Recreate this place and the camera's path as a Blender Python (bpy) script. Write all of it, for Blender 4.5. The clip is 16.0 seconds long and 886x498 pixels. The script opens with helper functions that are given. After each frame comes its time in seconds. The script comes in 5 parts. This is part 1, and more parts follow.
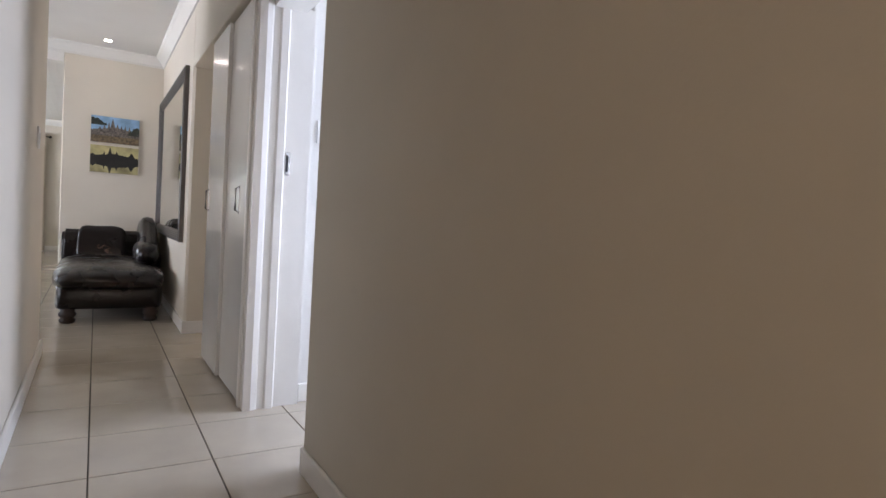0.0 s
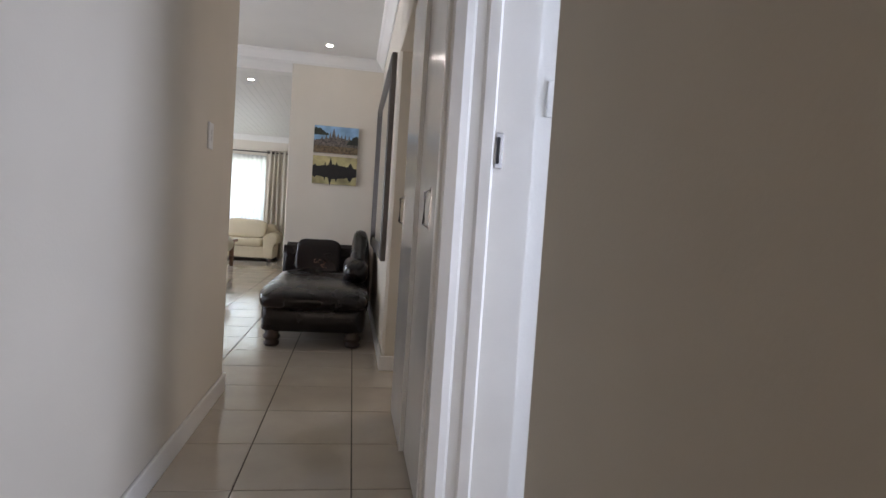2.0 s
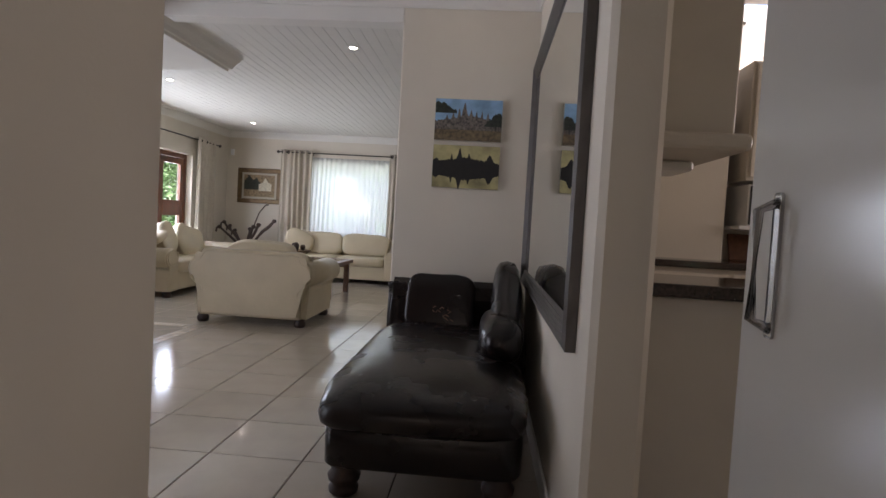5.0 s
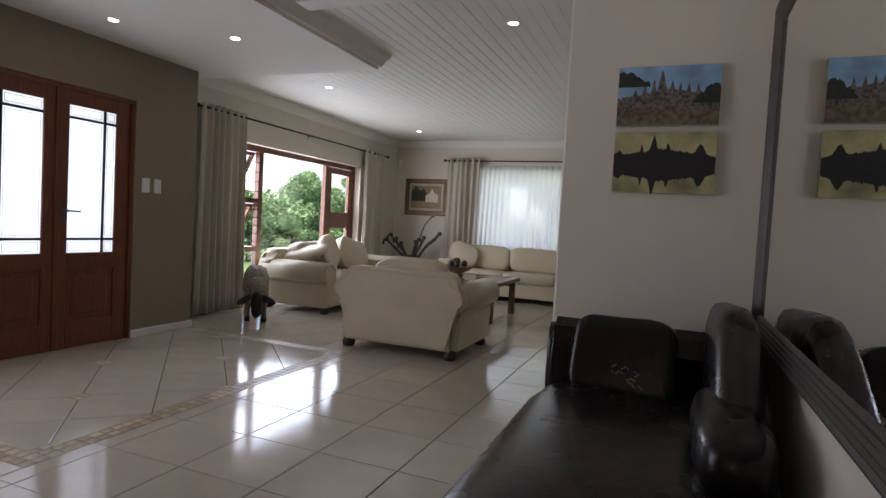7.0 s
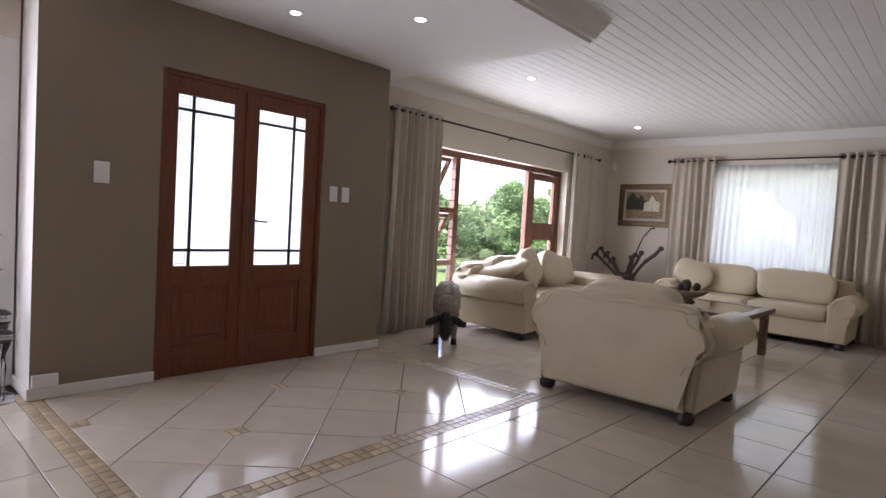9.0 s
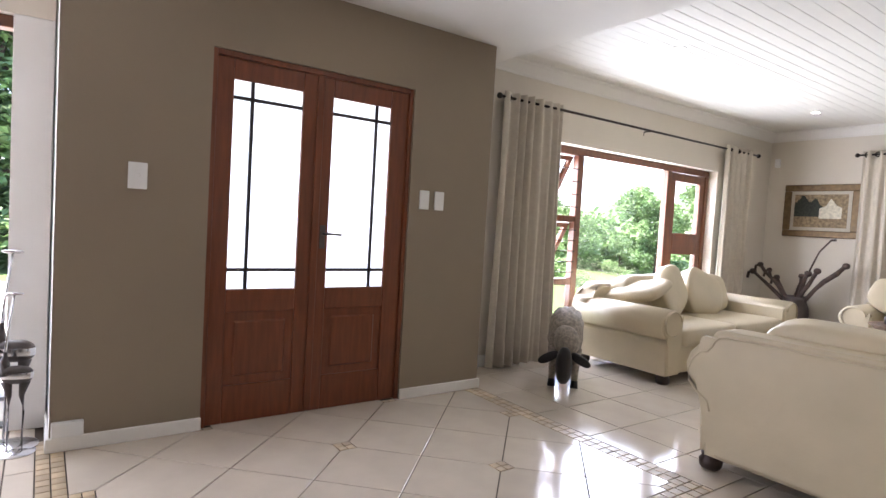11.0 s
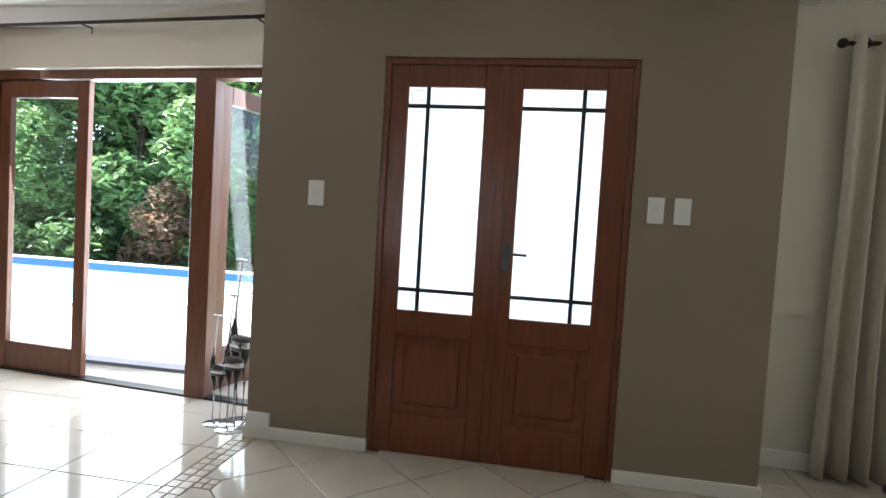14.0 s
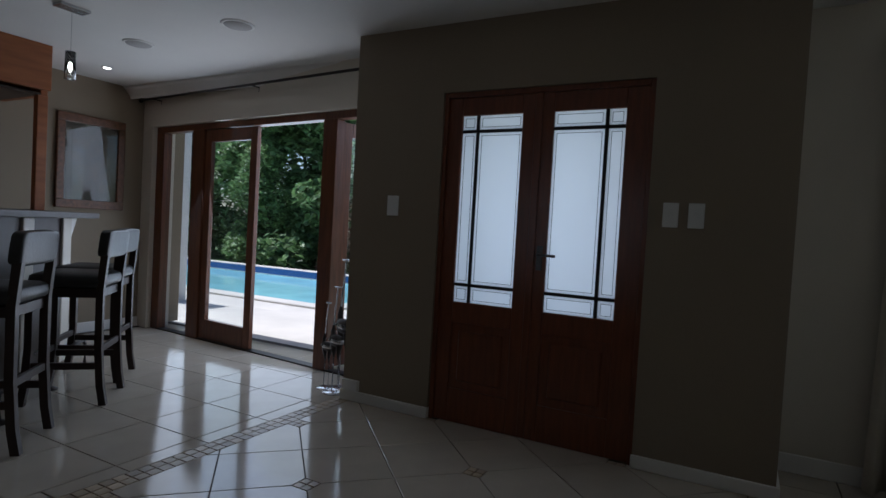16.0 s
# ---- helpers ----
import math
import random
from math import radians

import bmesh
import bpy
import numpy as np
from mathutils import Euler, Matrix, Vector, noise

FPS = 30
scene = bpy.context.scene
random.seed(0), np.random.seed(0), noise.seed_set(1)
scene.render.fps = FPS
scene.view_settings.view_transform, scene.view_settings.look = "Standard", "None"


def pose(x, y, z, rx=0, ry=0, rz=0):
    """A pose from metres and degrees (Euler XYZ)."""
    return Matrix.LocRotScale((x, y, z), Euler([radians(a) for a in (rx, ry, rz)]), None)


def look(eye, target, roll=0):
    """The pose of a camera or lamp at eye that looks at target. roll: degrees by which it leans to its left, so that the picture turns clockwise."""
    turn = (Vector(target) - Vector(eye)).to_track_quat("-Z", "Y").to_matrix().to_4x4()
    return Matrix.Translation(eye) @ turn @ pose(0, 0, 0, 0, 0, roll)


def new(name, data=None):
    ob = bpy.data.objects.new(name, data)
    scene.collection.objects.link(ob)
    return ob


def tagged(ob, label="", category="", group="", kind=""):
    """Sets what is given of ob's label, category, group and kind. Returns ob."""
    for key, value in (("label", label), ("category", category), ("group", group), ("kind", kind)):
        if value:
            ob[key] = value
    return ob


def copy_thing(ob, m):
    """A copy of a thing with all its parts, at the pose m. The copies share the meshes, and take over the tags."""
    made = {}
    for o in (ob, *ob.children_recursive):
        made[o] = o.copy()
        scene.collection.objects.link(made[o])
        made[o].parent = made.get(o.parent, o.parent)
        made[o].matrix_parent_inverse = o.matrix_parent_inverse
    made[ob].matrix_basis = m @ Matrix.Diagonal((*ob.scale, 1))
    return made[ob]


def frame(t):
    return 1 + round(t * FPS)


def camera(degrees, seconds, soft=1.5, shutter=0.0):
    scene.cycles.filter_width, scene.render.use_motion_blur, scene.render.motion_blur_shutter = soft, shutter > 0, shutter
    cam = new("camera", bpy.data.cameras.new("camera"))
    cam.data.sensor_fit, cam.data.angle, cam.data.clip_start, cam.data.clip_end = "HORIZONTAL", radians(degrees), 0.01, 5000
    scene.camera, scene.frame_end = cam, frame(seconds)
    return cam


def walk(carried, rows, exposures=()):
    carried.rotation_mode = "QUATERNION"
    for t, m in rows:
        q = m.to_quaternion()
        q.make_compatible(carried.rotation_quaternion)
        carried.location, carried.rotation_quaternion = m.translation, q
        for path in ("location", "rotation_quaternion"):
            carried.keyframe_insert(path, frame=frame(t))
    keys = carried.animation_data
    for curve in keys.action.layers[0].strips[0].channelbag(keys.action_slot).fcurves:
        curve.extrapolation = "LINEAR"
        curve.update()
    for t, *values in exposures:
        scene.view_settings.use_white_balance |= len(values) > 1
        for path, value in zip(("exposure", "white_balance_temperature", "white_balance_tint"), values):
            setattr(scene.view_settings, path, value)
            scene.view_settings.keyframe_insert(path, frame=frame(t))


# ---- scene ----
cam = camera(76.0, 16.0)
PATH = [
    (0, (-0.002, 0.324, 1.002), (1.044, 2.026, 0.915), 3.5),
    (0.5, (0.14, 0.487, 1.002), (0.969, 2.306, 0.91), 3.6),
    (1, (0.248, 0.726, 0.991), (0.868, 2.625, 0.898), 3.7),
    (1.5, (0.318, 1.066, 1.015), (0.755, 3.015, 0.919), 3.7),
    (2, (0.376, 1.459, 1.023), (0.697, 3.431, 0.928), 3.8),
    (2.5, (0.384, 1.888, 1.027), (0.586, 3.876, 0.935), 3.9),
    (3, (0.366, 2.306, 1.045), (0.523, 4.298, 0.956), 4.2),
    (5.5, (0.291, 3.992, 1.102), (0.015, 5.97, 1.013), 3.2),
    (6, (0.248, 4.253, 1.112), (-0.172, 6.206, 1.024), 3.4),
    (6.5, (0.249, 4.486, 1.122), (-0.32, 6.401, 1.033), 3.3),
    (7, (0.235, 4.709, 1.136), (-0.517, 6.56, 1.047), 3.2),
    (7.5, (0.19, 4.921, 1.127), (-0.726, 6.697, 1.039), 3.4),
    (8, (0.1, 5.133, 1.133), (-0.946, 6.835, 1.047), 3.4),
    (8.5, (-0.053, 5.344, 1.137), (-1.225, 6.962, 1.05), 3.4),
    (9, (-0.233, 5.538, 1.143), (-1.59, 7.004, 1.051), 3.4),
    (11.5, (-1.021, 6.498, 1.183), (-2.774, 7.456, 1.09), 3.5),
    (12, (-1.106, 6.78, 1.18), (-3.001, 7.412, 1.074), 3.6),
    (12.5, (-1.162, 7.013, 1.193), (-3.124, 7.382, 1.077), 3.6),
    (13, (-1.212, 7.26, 1.2), (-3.205, 7.384, 1.095), 3.6),
    (13.5, (-1.278, 7.508, 1.225), (-3.271, 7.384, 1.12), 3.4),
    (14, (-1.256, 7.768, 1.204), (-3.228, 7.448, 1.115), 3.4),
    (14.5, (-1.219, 7.995, 1.193), (-3.155, 7.503, 1.117), 3.4),
    (15, (-1.175, 8.241, 1.22), (-3.064, 7.589, 1.137), 3.2),
    (15.5, (-1.064, 8.47, 1.221), (-2.898, 7.676, 1.14), 3.1),
    (16, (-0.977, 8.676, 1.184), (-2.737, 7.728, 1.118), 3.2),
]
EXPOSURES = [(0, 2.85, 6350, 20), (2, 2.45, 6350, 20), (3, 2.05, 6200, 20), (5.5, 1.75, 6450, 24), (7, 1.4, 6450, 24), (8.5, 1.65, 6500, 29), (9, 1.85, 6500, 29), (12, 2.85, 6400, 22), (13.5, 2.6, 6300, 16), (14.5, 1.5, 6150, 8), (15.5, 0.2, 5900, 11), (16, -0.4, 5700, 14)]
walk(cam, [(t, look(eye, target, roll)) for t, eye, target, roll in PATH], EXPOSURES)

# ---- light ----
world = bpy.data.worlds.new("sky")
scene.world = world
world.use_nodes = True
wn = world.node_tree
sky = wn.nodes.new("ShaderNodeTexSky")
sky.sky_type = "NISHITA"
sky.sun_disc = False
sky.sun_elevation = radians(71)
bgn = wn.nodes["Background"]
bgn.inputs[1].default_value = 0.15
wn.links.new(sky.outputs[0], bgn.inputs[0])


def lamp(name, kind, place, target, energy, color, size=1.0, size_y=1.0, angle=0.5):
    data = bpy.data.lights.new(name, kind)
    data.energy, data.color = energy, color
    if kind == "AREA":
        data.shape, data.size, data.size_y = "RECTANGLE", size, size_y
    if kind == "SUN":
        data.angle = radians(angle)
    ob = new(name, data)
    ob.matrix_world = look(place, target)
    return ob


# the sun stands high over the garden, a little behind the house
SUN_AZ, SUN_EL = radians(180), radians(71)
sun_dir = Vector((math.cos(SUN_EL) * math.sin(SUN_AZ), math.cos(SUN_EL) * math.cos(SUN_AZ), math.sin(SUN_EL)))
sky.sun_rotation = SUN_AZ
lamp("sun", "SUN", sun_dir * 60, (0, 0, 0), 5.0, (1, 0.95, 0.87))
lamp("patio_daylight", "AREA", (-4.82, 4.75, 1.15), (-1.0, 5.3, 0.6), 31, (0.84, 0.92, 1.0), 2.5, 1.9)
lamp("window_daylight", "AREA", (-4.80, 11.3, 1.2), (0.0, 11.3, 0.6), 43, (0.84, 0.92, 1.0), 2.7, 1.5)
lamp("front_door_daylight", "AREA", (-4.45, 7.58, 1.3), (0.0, 7.58, 1.3), 3.4, (0.90, 0.95, 1.0), 1.15, 1.25)
lamp("sheer_daylight", "AREA", (-2.13, 14.25, 1.4), (-2.13, 9.0, 0.7), 3.5, (0.96, 0.98, 1.0), 1.45, 1.25)
lamp("side_room_daylight", "AREA", (2.75, 2.75, 1.4), (0.0, 2.9, 1.0), 9, (0.70, 0.82, 1.0), 1.2, 1.2)
# added warm fill that lifts the kitchen; no window or fitting stands here
lamp("kitchen_fill", "AREA", (3.9, 6.4, 1.6), (0.5, 5.6, 1.0), 5, (1, 0.90, 0.78), 1.2, 1.0)
# added warm fill lamp to brighten the hall walls; the end wall has no window
lamp("hall_end_fill", "AREA", (-0.1, -1.42, 1.5), (0.6, 3.0, 1.1), 2.0, (1, 0.87, 0.70), 0.5, 1.4)

# ---- materials ----


def mat(name, color, rough=0.5, metal=0.0, var=0.08, scale=6.0, bump=0.0, bscale=60.0, stretch=(1, 1, 1), spec=0.5, coat=0.0, trans=0.0, emit=0.0, rand=0.0, sheen=0.0):
    m = bpy.data.materials.new(name)
    m.use_nodes = True
    nt = m.node_tree
    b = nt.nodes["Principled BSDF"]
    b.inputs["Roughness"].default_value = rough
    b.inputs["Metallic"].default_value = metal
    b.inputs["Specular IOR Level"].default_value = spec
    b.inputs["Coat Weight"].default_value = coat
    b.inputs["Transmission Weight"].default_value = trans
    b.inputs["Sheen Weight"].default_value = sheen
    b.inputs["Base Color"].default_value = (*color, 1)
    if emit:
        b.inputs["Emission Color"].default_value = (*color, 1)
        b.inputs["Emission Strength"].default_value = emit
    co = nt.nodes.new("ShaderNodeTexCoord")
    mp = nt.nodes.new("ShaderNodeMapping")
    mp.inputs["Scale"].default_value = stretch
    nt.links.new(co.outputs["Object"], mp.inputs[0])
    if var or rand:
        n = nt.nodes.new("ShaderNodeTexNoise")
        n.inputs["Scale"].default_value = scale
        n.inputs["Detail"].default_value = 6
        nt.links.new(mp.outputs[0], n.inputs["Vector"])
        ramp = nt.nodes.new("ShaderNodeMapRange")
        ramp.inputs[1].default_value, ramp.inputs[2].default_value = 0.3, 0.7
        ramp.inputs[3].default_value, ramp.inputs[4].default_value = 1 - var, 1 + var
        nt.links.new(n.outputs["Fac"], ramp.inputs[0])
        last = ramp.outputs[0]
        if rand:
            oi = nt.nodes.new("ShaderNodeObjectInfo")
            r2 = nt.nodes.new("ShaderNodeMapRange")
            r2.inputs[3].default_value, r2.inputs[4].default_value = 1 - rand, 1 + rand
            nt.links.new(oi.outputs["Random"], r2.inputs[0])
            mu = nt.nodes.new("ShaderNodeMath")
            mu.operation = "MULTIPLY"
            nt.links.new(last, mu.inputs[0])
            nt.links.new(r2.outputs[0], mu.inputs[1])
            last = mu.outputs[0]
        hsv = nt.nodes.new("ShaderNodeHueSaturation")
        hsv.inputs["Color"].default_value = (*color, 1)
        nt.links.new(last, hsv.inputs["Value"])
        nt.links.new(hsv.outputs[0], b.inputs["Base Color"])
        rr = nt.nodes.new("ShaderNodeMapRange")
        rr.inputs[3].default_value, rr.inputs[4].default_value = max(0.02, rough * 0.8), min(1, rough * 1.25)
        nt.links.new(n.outputs["Fac"], rr.inputs[0])
        nt.links.new(rr.outputs[0], b.inputs["Roughness"])
    if bump:
        n2 = nt.nodes.new("ShaderNodeTexNoise")
        n2.inputs["Scale"].default_value = bscale
        n2.inputs["Detail"].default_value = 4
        nt.links.new(mp.outputs[0], n2.inputs["Vector"])
        bp = nt.nodes.new("ShaderNodeBump")
        bp.inputs["Strength"].default_value = bump
        bp.inputs["Distance"].default_value = 0.01
        nt.links.new(n2.outputs["Fac"], bp.inputs["Height"])
        nt.links.new(bp.outputs[0], b.inputs["Normal"])
    return m


M_WALL = mat("cream_plaster", (0.64, 0.585, 0.495), 0.75, var=0.03, scale=2.5, bump=0.05, bscale=90)
M_WHITEWALL = mat("white_plaster", (0.72, 0.71, 0.68), 0.7, var=0.03, scale=2.5, bump=0.05, bscale=90)
M_TAUPE = mat("taupe_plaster", (0.255, 0.203, 0.142), 0.7, var=0.04, scale=2.2, bump=0.06, bscale=90)
M_CEIL = mat("ceiling_paint", (0.72, 0.70, 0.66), 0.8, var=0.02, scale=3)
M_TRIM = mat("white_gloss_paint", (0.76, 0.74, 0.70), 0.3, var=0.03, scale=5, bump=0.03, bscale=30)
M_CLOSET = mat("white_enamel", (0.74, 0.73, 0.70), 0.16, var=0.02, scale=3, bump=0.06, bscale=7)
M_TILE = mat("beige_ceramic", (0.50, 0.44, 0.36), 0.105, var=0.05, scale=5, bump=0.025, bscale=9, rand=0.045)
M_GROUT = mat("grout", (0.06, 0.045, 0.032), 0.9, var=0.2, scale=25)
M_MOSAIC = mat("sand_mosaic", (0.40, 0.31, 0.20), 0.35, var=0.15, scale=14, bump=0.1, bscale=60, rand=0.22)
M_DOORWOOD = mat("meranti", (0.155, 0.040, 0.013), 0.3, var=0.22, scale=7, bump=0.08, bscale=30, stretch=(6, 6, 0.7))
M_FRAMEWOOD = mat("meranti_frame", (0.135, 0.045, 0.018), 0.35, var=0.28, scale=7, bump=0.08, bscale=30, stretch=(6, 6, 0.7))
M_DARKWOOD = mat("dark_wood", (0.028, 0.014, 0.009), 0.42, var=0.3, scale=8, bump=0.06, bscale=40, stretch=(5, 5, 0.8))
M_MIDWOOD = mat("brown_wood", (0.13, 0.055, 0.026), 0.35, var=0.3, scale=8, bump=0.06, bscale=40, stretch=(4, 1, 4))
M_ORANGEWOOD = mat("oiled_wood", (0.30, 0.10, 0.035), 0.4, var=0.2, scale=5, stretch=(0.6, 4, 4))
M_BRONZE = mat("dark_metal", (0.035, 0.028, 0.024), 0.4, metal=0.7, var=0.1)
M_CHROME = mat("steel", (0.55, 0.55, 0.56), 0.22, metal=1.0, var=0.05)
M_LEATHER = mat("dark_brown_leather", (0.009, 0.006, 0.0055), 0.26, var=0.12, scale=5, bump=0.10, bscale=60, spec=0.4)
M_BLACKLEATHER = mat("black_leather", (0.014, 0.013, 0.013), 0.36, var=0.2, scale=9, bump=0.15, bscale=60)
M_CREAM = mat("cream_leather", (0.55, 0.47, 0.325), 0.42, var=0.06, scale=4, bump=0.25, bscale=14)
M_CURTAIN = mat("linen_curtain", (0.50, 0.445, 0.36), 0.9, var=0.06, scale=20, bump=0.15, bscale=250, sheen=0.2)
M_GLASS = mat("clear_glass", (0.95, 0.98, 0.97), 0.0, var=0, trans=1.0)
M_MIRROR = mat("mirror_silver", (0.88, 0.90, 0.88), 0.015, metal=1.0, var=0)
M_SILVERFRAME = mat("pewter_frame", (0.11, 0.10, 0.095), 0.38, metal=0.7, var=0.15, scale=12, bump=0.1, bscale=80)
M_GOLDFRAME = mat("antique_gilt", (0.16, 0.10, 0.045), 0.45, metal=0.4, var=0.3, scale=25, bump=0.15, bscale=60)
M_PLASTIC = mat("white_plastic", (0.75, 0.75, 0.73), 0.35, var=0.02)
M_BLACK = mat("black_plastic", (0.012, 0.012, 0.013), 0.3, var=0.1)
M_GRANITE = mat("dark_granite", (0.035, 0.025, 0.022), 0.12, var=0.6, scale=90)
M_WOOL = mat("grey_wool", (0.27, 0.235, 0.19), 0.75, var=0.4, scale=40, bump=0.5, bscale=60)
M_BLACKHIDE = mat("black_hide", (0.010, 0.009, 0.010), 0.4, var=0.3, scale=30, bump=0.2, bscale=60)
M_GIRAFFE = mat("painted_wood", (0.05, 0.04, 0.035), 0.35, var=0.3, scale=12)
M_PAVE = mat("pale_paving", (0.70, 0.66, 0.60), 0.8, var=0.1, scale=1.5, bump=0.1, bscale=20)
M_GRASS = mat("lawn", (0.075, 0.13, 0.03), 0.9, var=0.3, scale=4, bump=0.4, bscale=80)
M_BARK = mat("bark", (0.08, 0.055, 0.038), 0.9, var=0.4, scale=14, bump=0.5, bscale=25, stretch=(3, 3, 0.6))
M_POOLTILE = mat("blue_pool_tile", (0.03, 0.10, 0.30), 0.25, var=0.3, scale=30)
M_WATER = mat("pool_water", (0.33, 0.74, 0.84), 0.05, var=0.12, scale=1.5, bump=0.12, bscale=6)
M_BULB = mat("lamp_glow", (1, 0.93, 0.78), 0.5, var=0, emit=9)
M_SPEAKER = mat("speaker_mesh", (0.42, 0.40, 0.38), 0.8, var=0.1, scale=80)
M_POT = mat("dark_pottery", (0.05, 0.035, 0.028), 0.5, var=0.3, scale=10)
M_STICK = mat("gnarled_wood", (0.055, 0.032, 0.022), 0.6, var=0.4, scale=15, bump=0.3, bscale=40)
M_KIT = mat("cream_melamine", (0.62, 0.57, 0.49), 0.4, var=0.03)
M_PAPER = mat("mount_board", (0.50, 0.46, 0.38), 0.8, var=0.05)


def leaf_mat(name, color, var):
    m = bpy.data.materials.new(name)
    m.use_nodes = True
    nt = m.node_tree
    b = nt.nodes["Principled BSDF"]
    b.inputs["Roughness"].default_value = 0.45
    geo = nt.nodes.new("ShaderNodeNewGeometry")
    mr = nt.nodes.new("ShaderNodeMapRange")
    mr.inputs[3].default_value, mr.inputs[4].default_value = 1 - var, 1 + var
    nt.links.new(geo.outputs["Random Per Island"], mr.inputs[0])
    hsv = nt.nodes.new("ShaderNodeHueSaturation")
    hsv.inputs["Color"].default_value = (*color, 1)
    nt.links.new(mr.outputs[0], hsv.inputs["Value"])
    nt.links.new(hsv.outputs[0], b.inputs["Base Color"])
    tr = nt.nodes.new("ShaderNodeBsdfTranslucent")
    nt.links.new(hsv.outputs[0], tr.inputs[0])
    mx = nt.nodes.new("ShaderNodeMixShader")
    mx.inputs[0].default_value = 0.3
    nt.links.new(b.outputs[0], mx.inputs[1])
    nt.links.new(tr.outputs[0], mx.inputs[2])
    nt.links.new(mx.outputs[0], nt.nodes["Material Output"].inputs[0])
    return m


M_LEAF = leaf_mat("green_leaves", (0.15, 0.25, 0.10), 0.6)
M_LEAF2 = leaf_mat("light_leaves", (0.20, 0.32, 0.125), 0.5)
M_LEAF3 = leaf_mat("dry_blossom", (0.30, 0.19, 0.13), 0.4)


def frosted():
    m = bpy.data.materials.new("frosted_glass")
    m.use_nodes = True
    nt = m.node_tree
    b = nt.nodes["Principled BSDF"]
    b.inputs["Base Color"].default_value = (0.9, 0.93, 0.95, 1)
    b.inputs["Roughness"].default_value = 0.6
    tr = nt.nodes.new("ShaderNodeBsdfTranslucent")
    tr.inputs[0].default_value = (0.9, 0.94, 0.97, 1)
    mx = nt.nodes.new("ShaderNodeMixShader")
    mx.inputs[0].default_value = 0.88
    nt.links.new(b.outputs[0], mx.inputs[1])
    nt.links.new(tr.outputs[0], mx.inputs[2])
    nt.links.new(mx.outputs[0], nt.nodes["Material Output"].inputs[0])
    return m


def sheer_mat():
    m = bpy.data.materials.new("white_voile")
    m.use_nodes = True
    nt = m.node_tree
    d = nt.nodes.new("ShaderNodeBsdfDiffuse")
    d.inputs[0].default_value = (0.85, 0.86, 0.86, 1)
    tr = nt.nodes.new("ShaderNodeBsdfTranslucent")
    tr.inputs[0].default_value = (0.9, 0.92, 0.92, 1)
    tp = nt.nodes.new("ShaderNodeBsdfTransparent")
    a, c = nt.nodes.new("ShaderNodeMixShader"), nt.nodes.new("ShaderNodeMixShader")
    a.inputs[0].default_value, c.inputs[0].default_value = 0.6, 0.42
    nt.links.new(d.outputs[0], a.inputs[1])
    nt.links.new(tr.outputs[0], a.inputs[2])
    nt.links.new(a.outputs[0], c.inputs[1])
    nt.links.new(tp.outputs[0], c.inputs[2])
    nt.links.new(c.outputs[0], nt.nodes["Material Output"].inputs[0])
    return m


def thin_glass():
    m = bpy.data.materials.new("window_glass")
    m.use_nodes = True
    nt = m.node_tree
    g = nt.nodes.new("ShaderNodeBsdfGlossy")
    g.inputs["Roughness"].default_value = 0.01
    tp = nt.nodes.new("ShaderNodeBsdfTransparent")
    tp.inputs[0].default_value = (0.93, 0.95, 0.95, 1)
    mx = nt.nodes.new("ShaderNodeMixShader")
    mx.inputs[0].default_value = 0.035
    nt.links.new(tp.outputs[0], mx.inputs[1])
    nt.links.new(g.outputs[0], mx.inputs[2])
    nt.links.new(mx.outputs[0], nt.nodes["Material Output"].inputs[0])
    return m


M_FROST, M_SHEER, M_PANE = frosted(), sheer_mat(), thin_glass()

# ---- mesh helpers ----


def finish(name, bm, material, parent=None, label="", smooth=False):
    me = bpy.data.meshes.new(name)
    bmesh.ops.recalc_face_normals(bm, faces=bm.faces)
    bm.to_mesh(me)
    bm.free()
    for m in material if isinstance(material, (list, tuple)) else (material,):
        me.materials.append(m)
    if smooth:
        for p in me.polygons:
            p.use_smooth = p.area < 0.04
    ob = new(name, me)
    if parent:
        ob.parent = parent
    if label:
        ob["label"] = label
    return ob


def part(name, bm, material, parent, label="", smooth=False):
    return finish(name, bm, material, parent, label, smooth)


def add_box(bm, lo, hi, bevel=0.0, seg=1):
    r = bmesh.ops.create_cube(bm, size=1)
    for v in r["verts"]:
        for k in range(3):
            v.co[k] = lo[k] + (v.co[k] + 0.5) * (hi[k] - lo[k])
    if bevel:
        es = list({e for v in r["verts"] for e in v.link_edges})
        bmesh.ops.bevel(bm, geom=es, offset=bevel, segments=seg, affect="EDGES", profile=0.5)
    return bm


def box(name, lo, hi, material, parent=None, label="", bevel=0.003, seg=1, smooth=False):
    return finish(name, add_box(bmesh.new(), lo, hi, bevel, seg), material, parent, label, smooth)


def lathe(bm, profile, centre=(0, 0, 0), n=20):
    rings = []
    for r, z in profile:
        rings.append([bm.verts.new((centre[0] + max(r, 1e-4) * math.cos(2 * math.pi * i / n), centre[1] + max(r, 1e-4) * math.sin(2 * math.pi * i / n), centre[2] + z)) for i in range(n)])
    for a, b in zip(rings, rings[1:]):
        for i in range(n):
            bm.faces.new((a[i], a[(i + 1) % n], b[(i + 1) % n], b[i]))
    bm.faces.new(rings[0])
    bm.faces.new(rings[-1])
    return bm


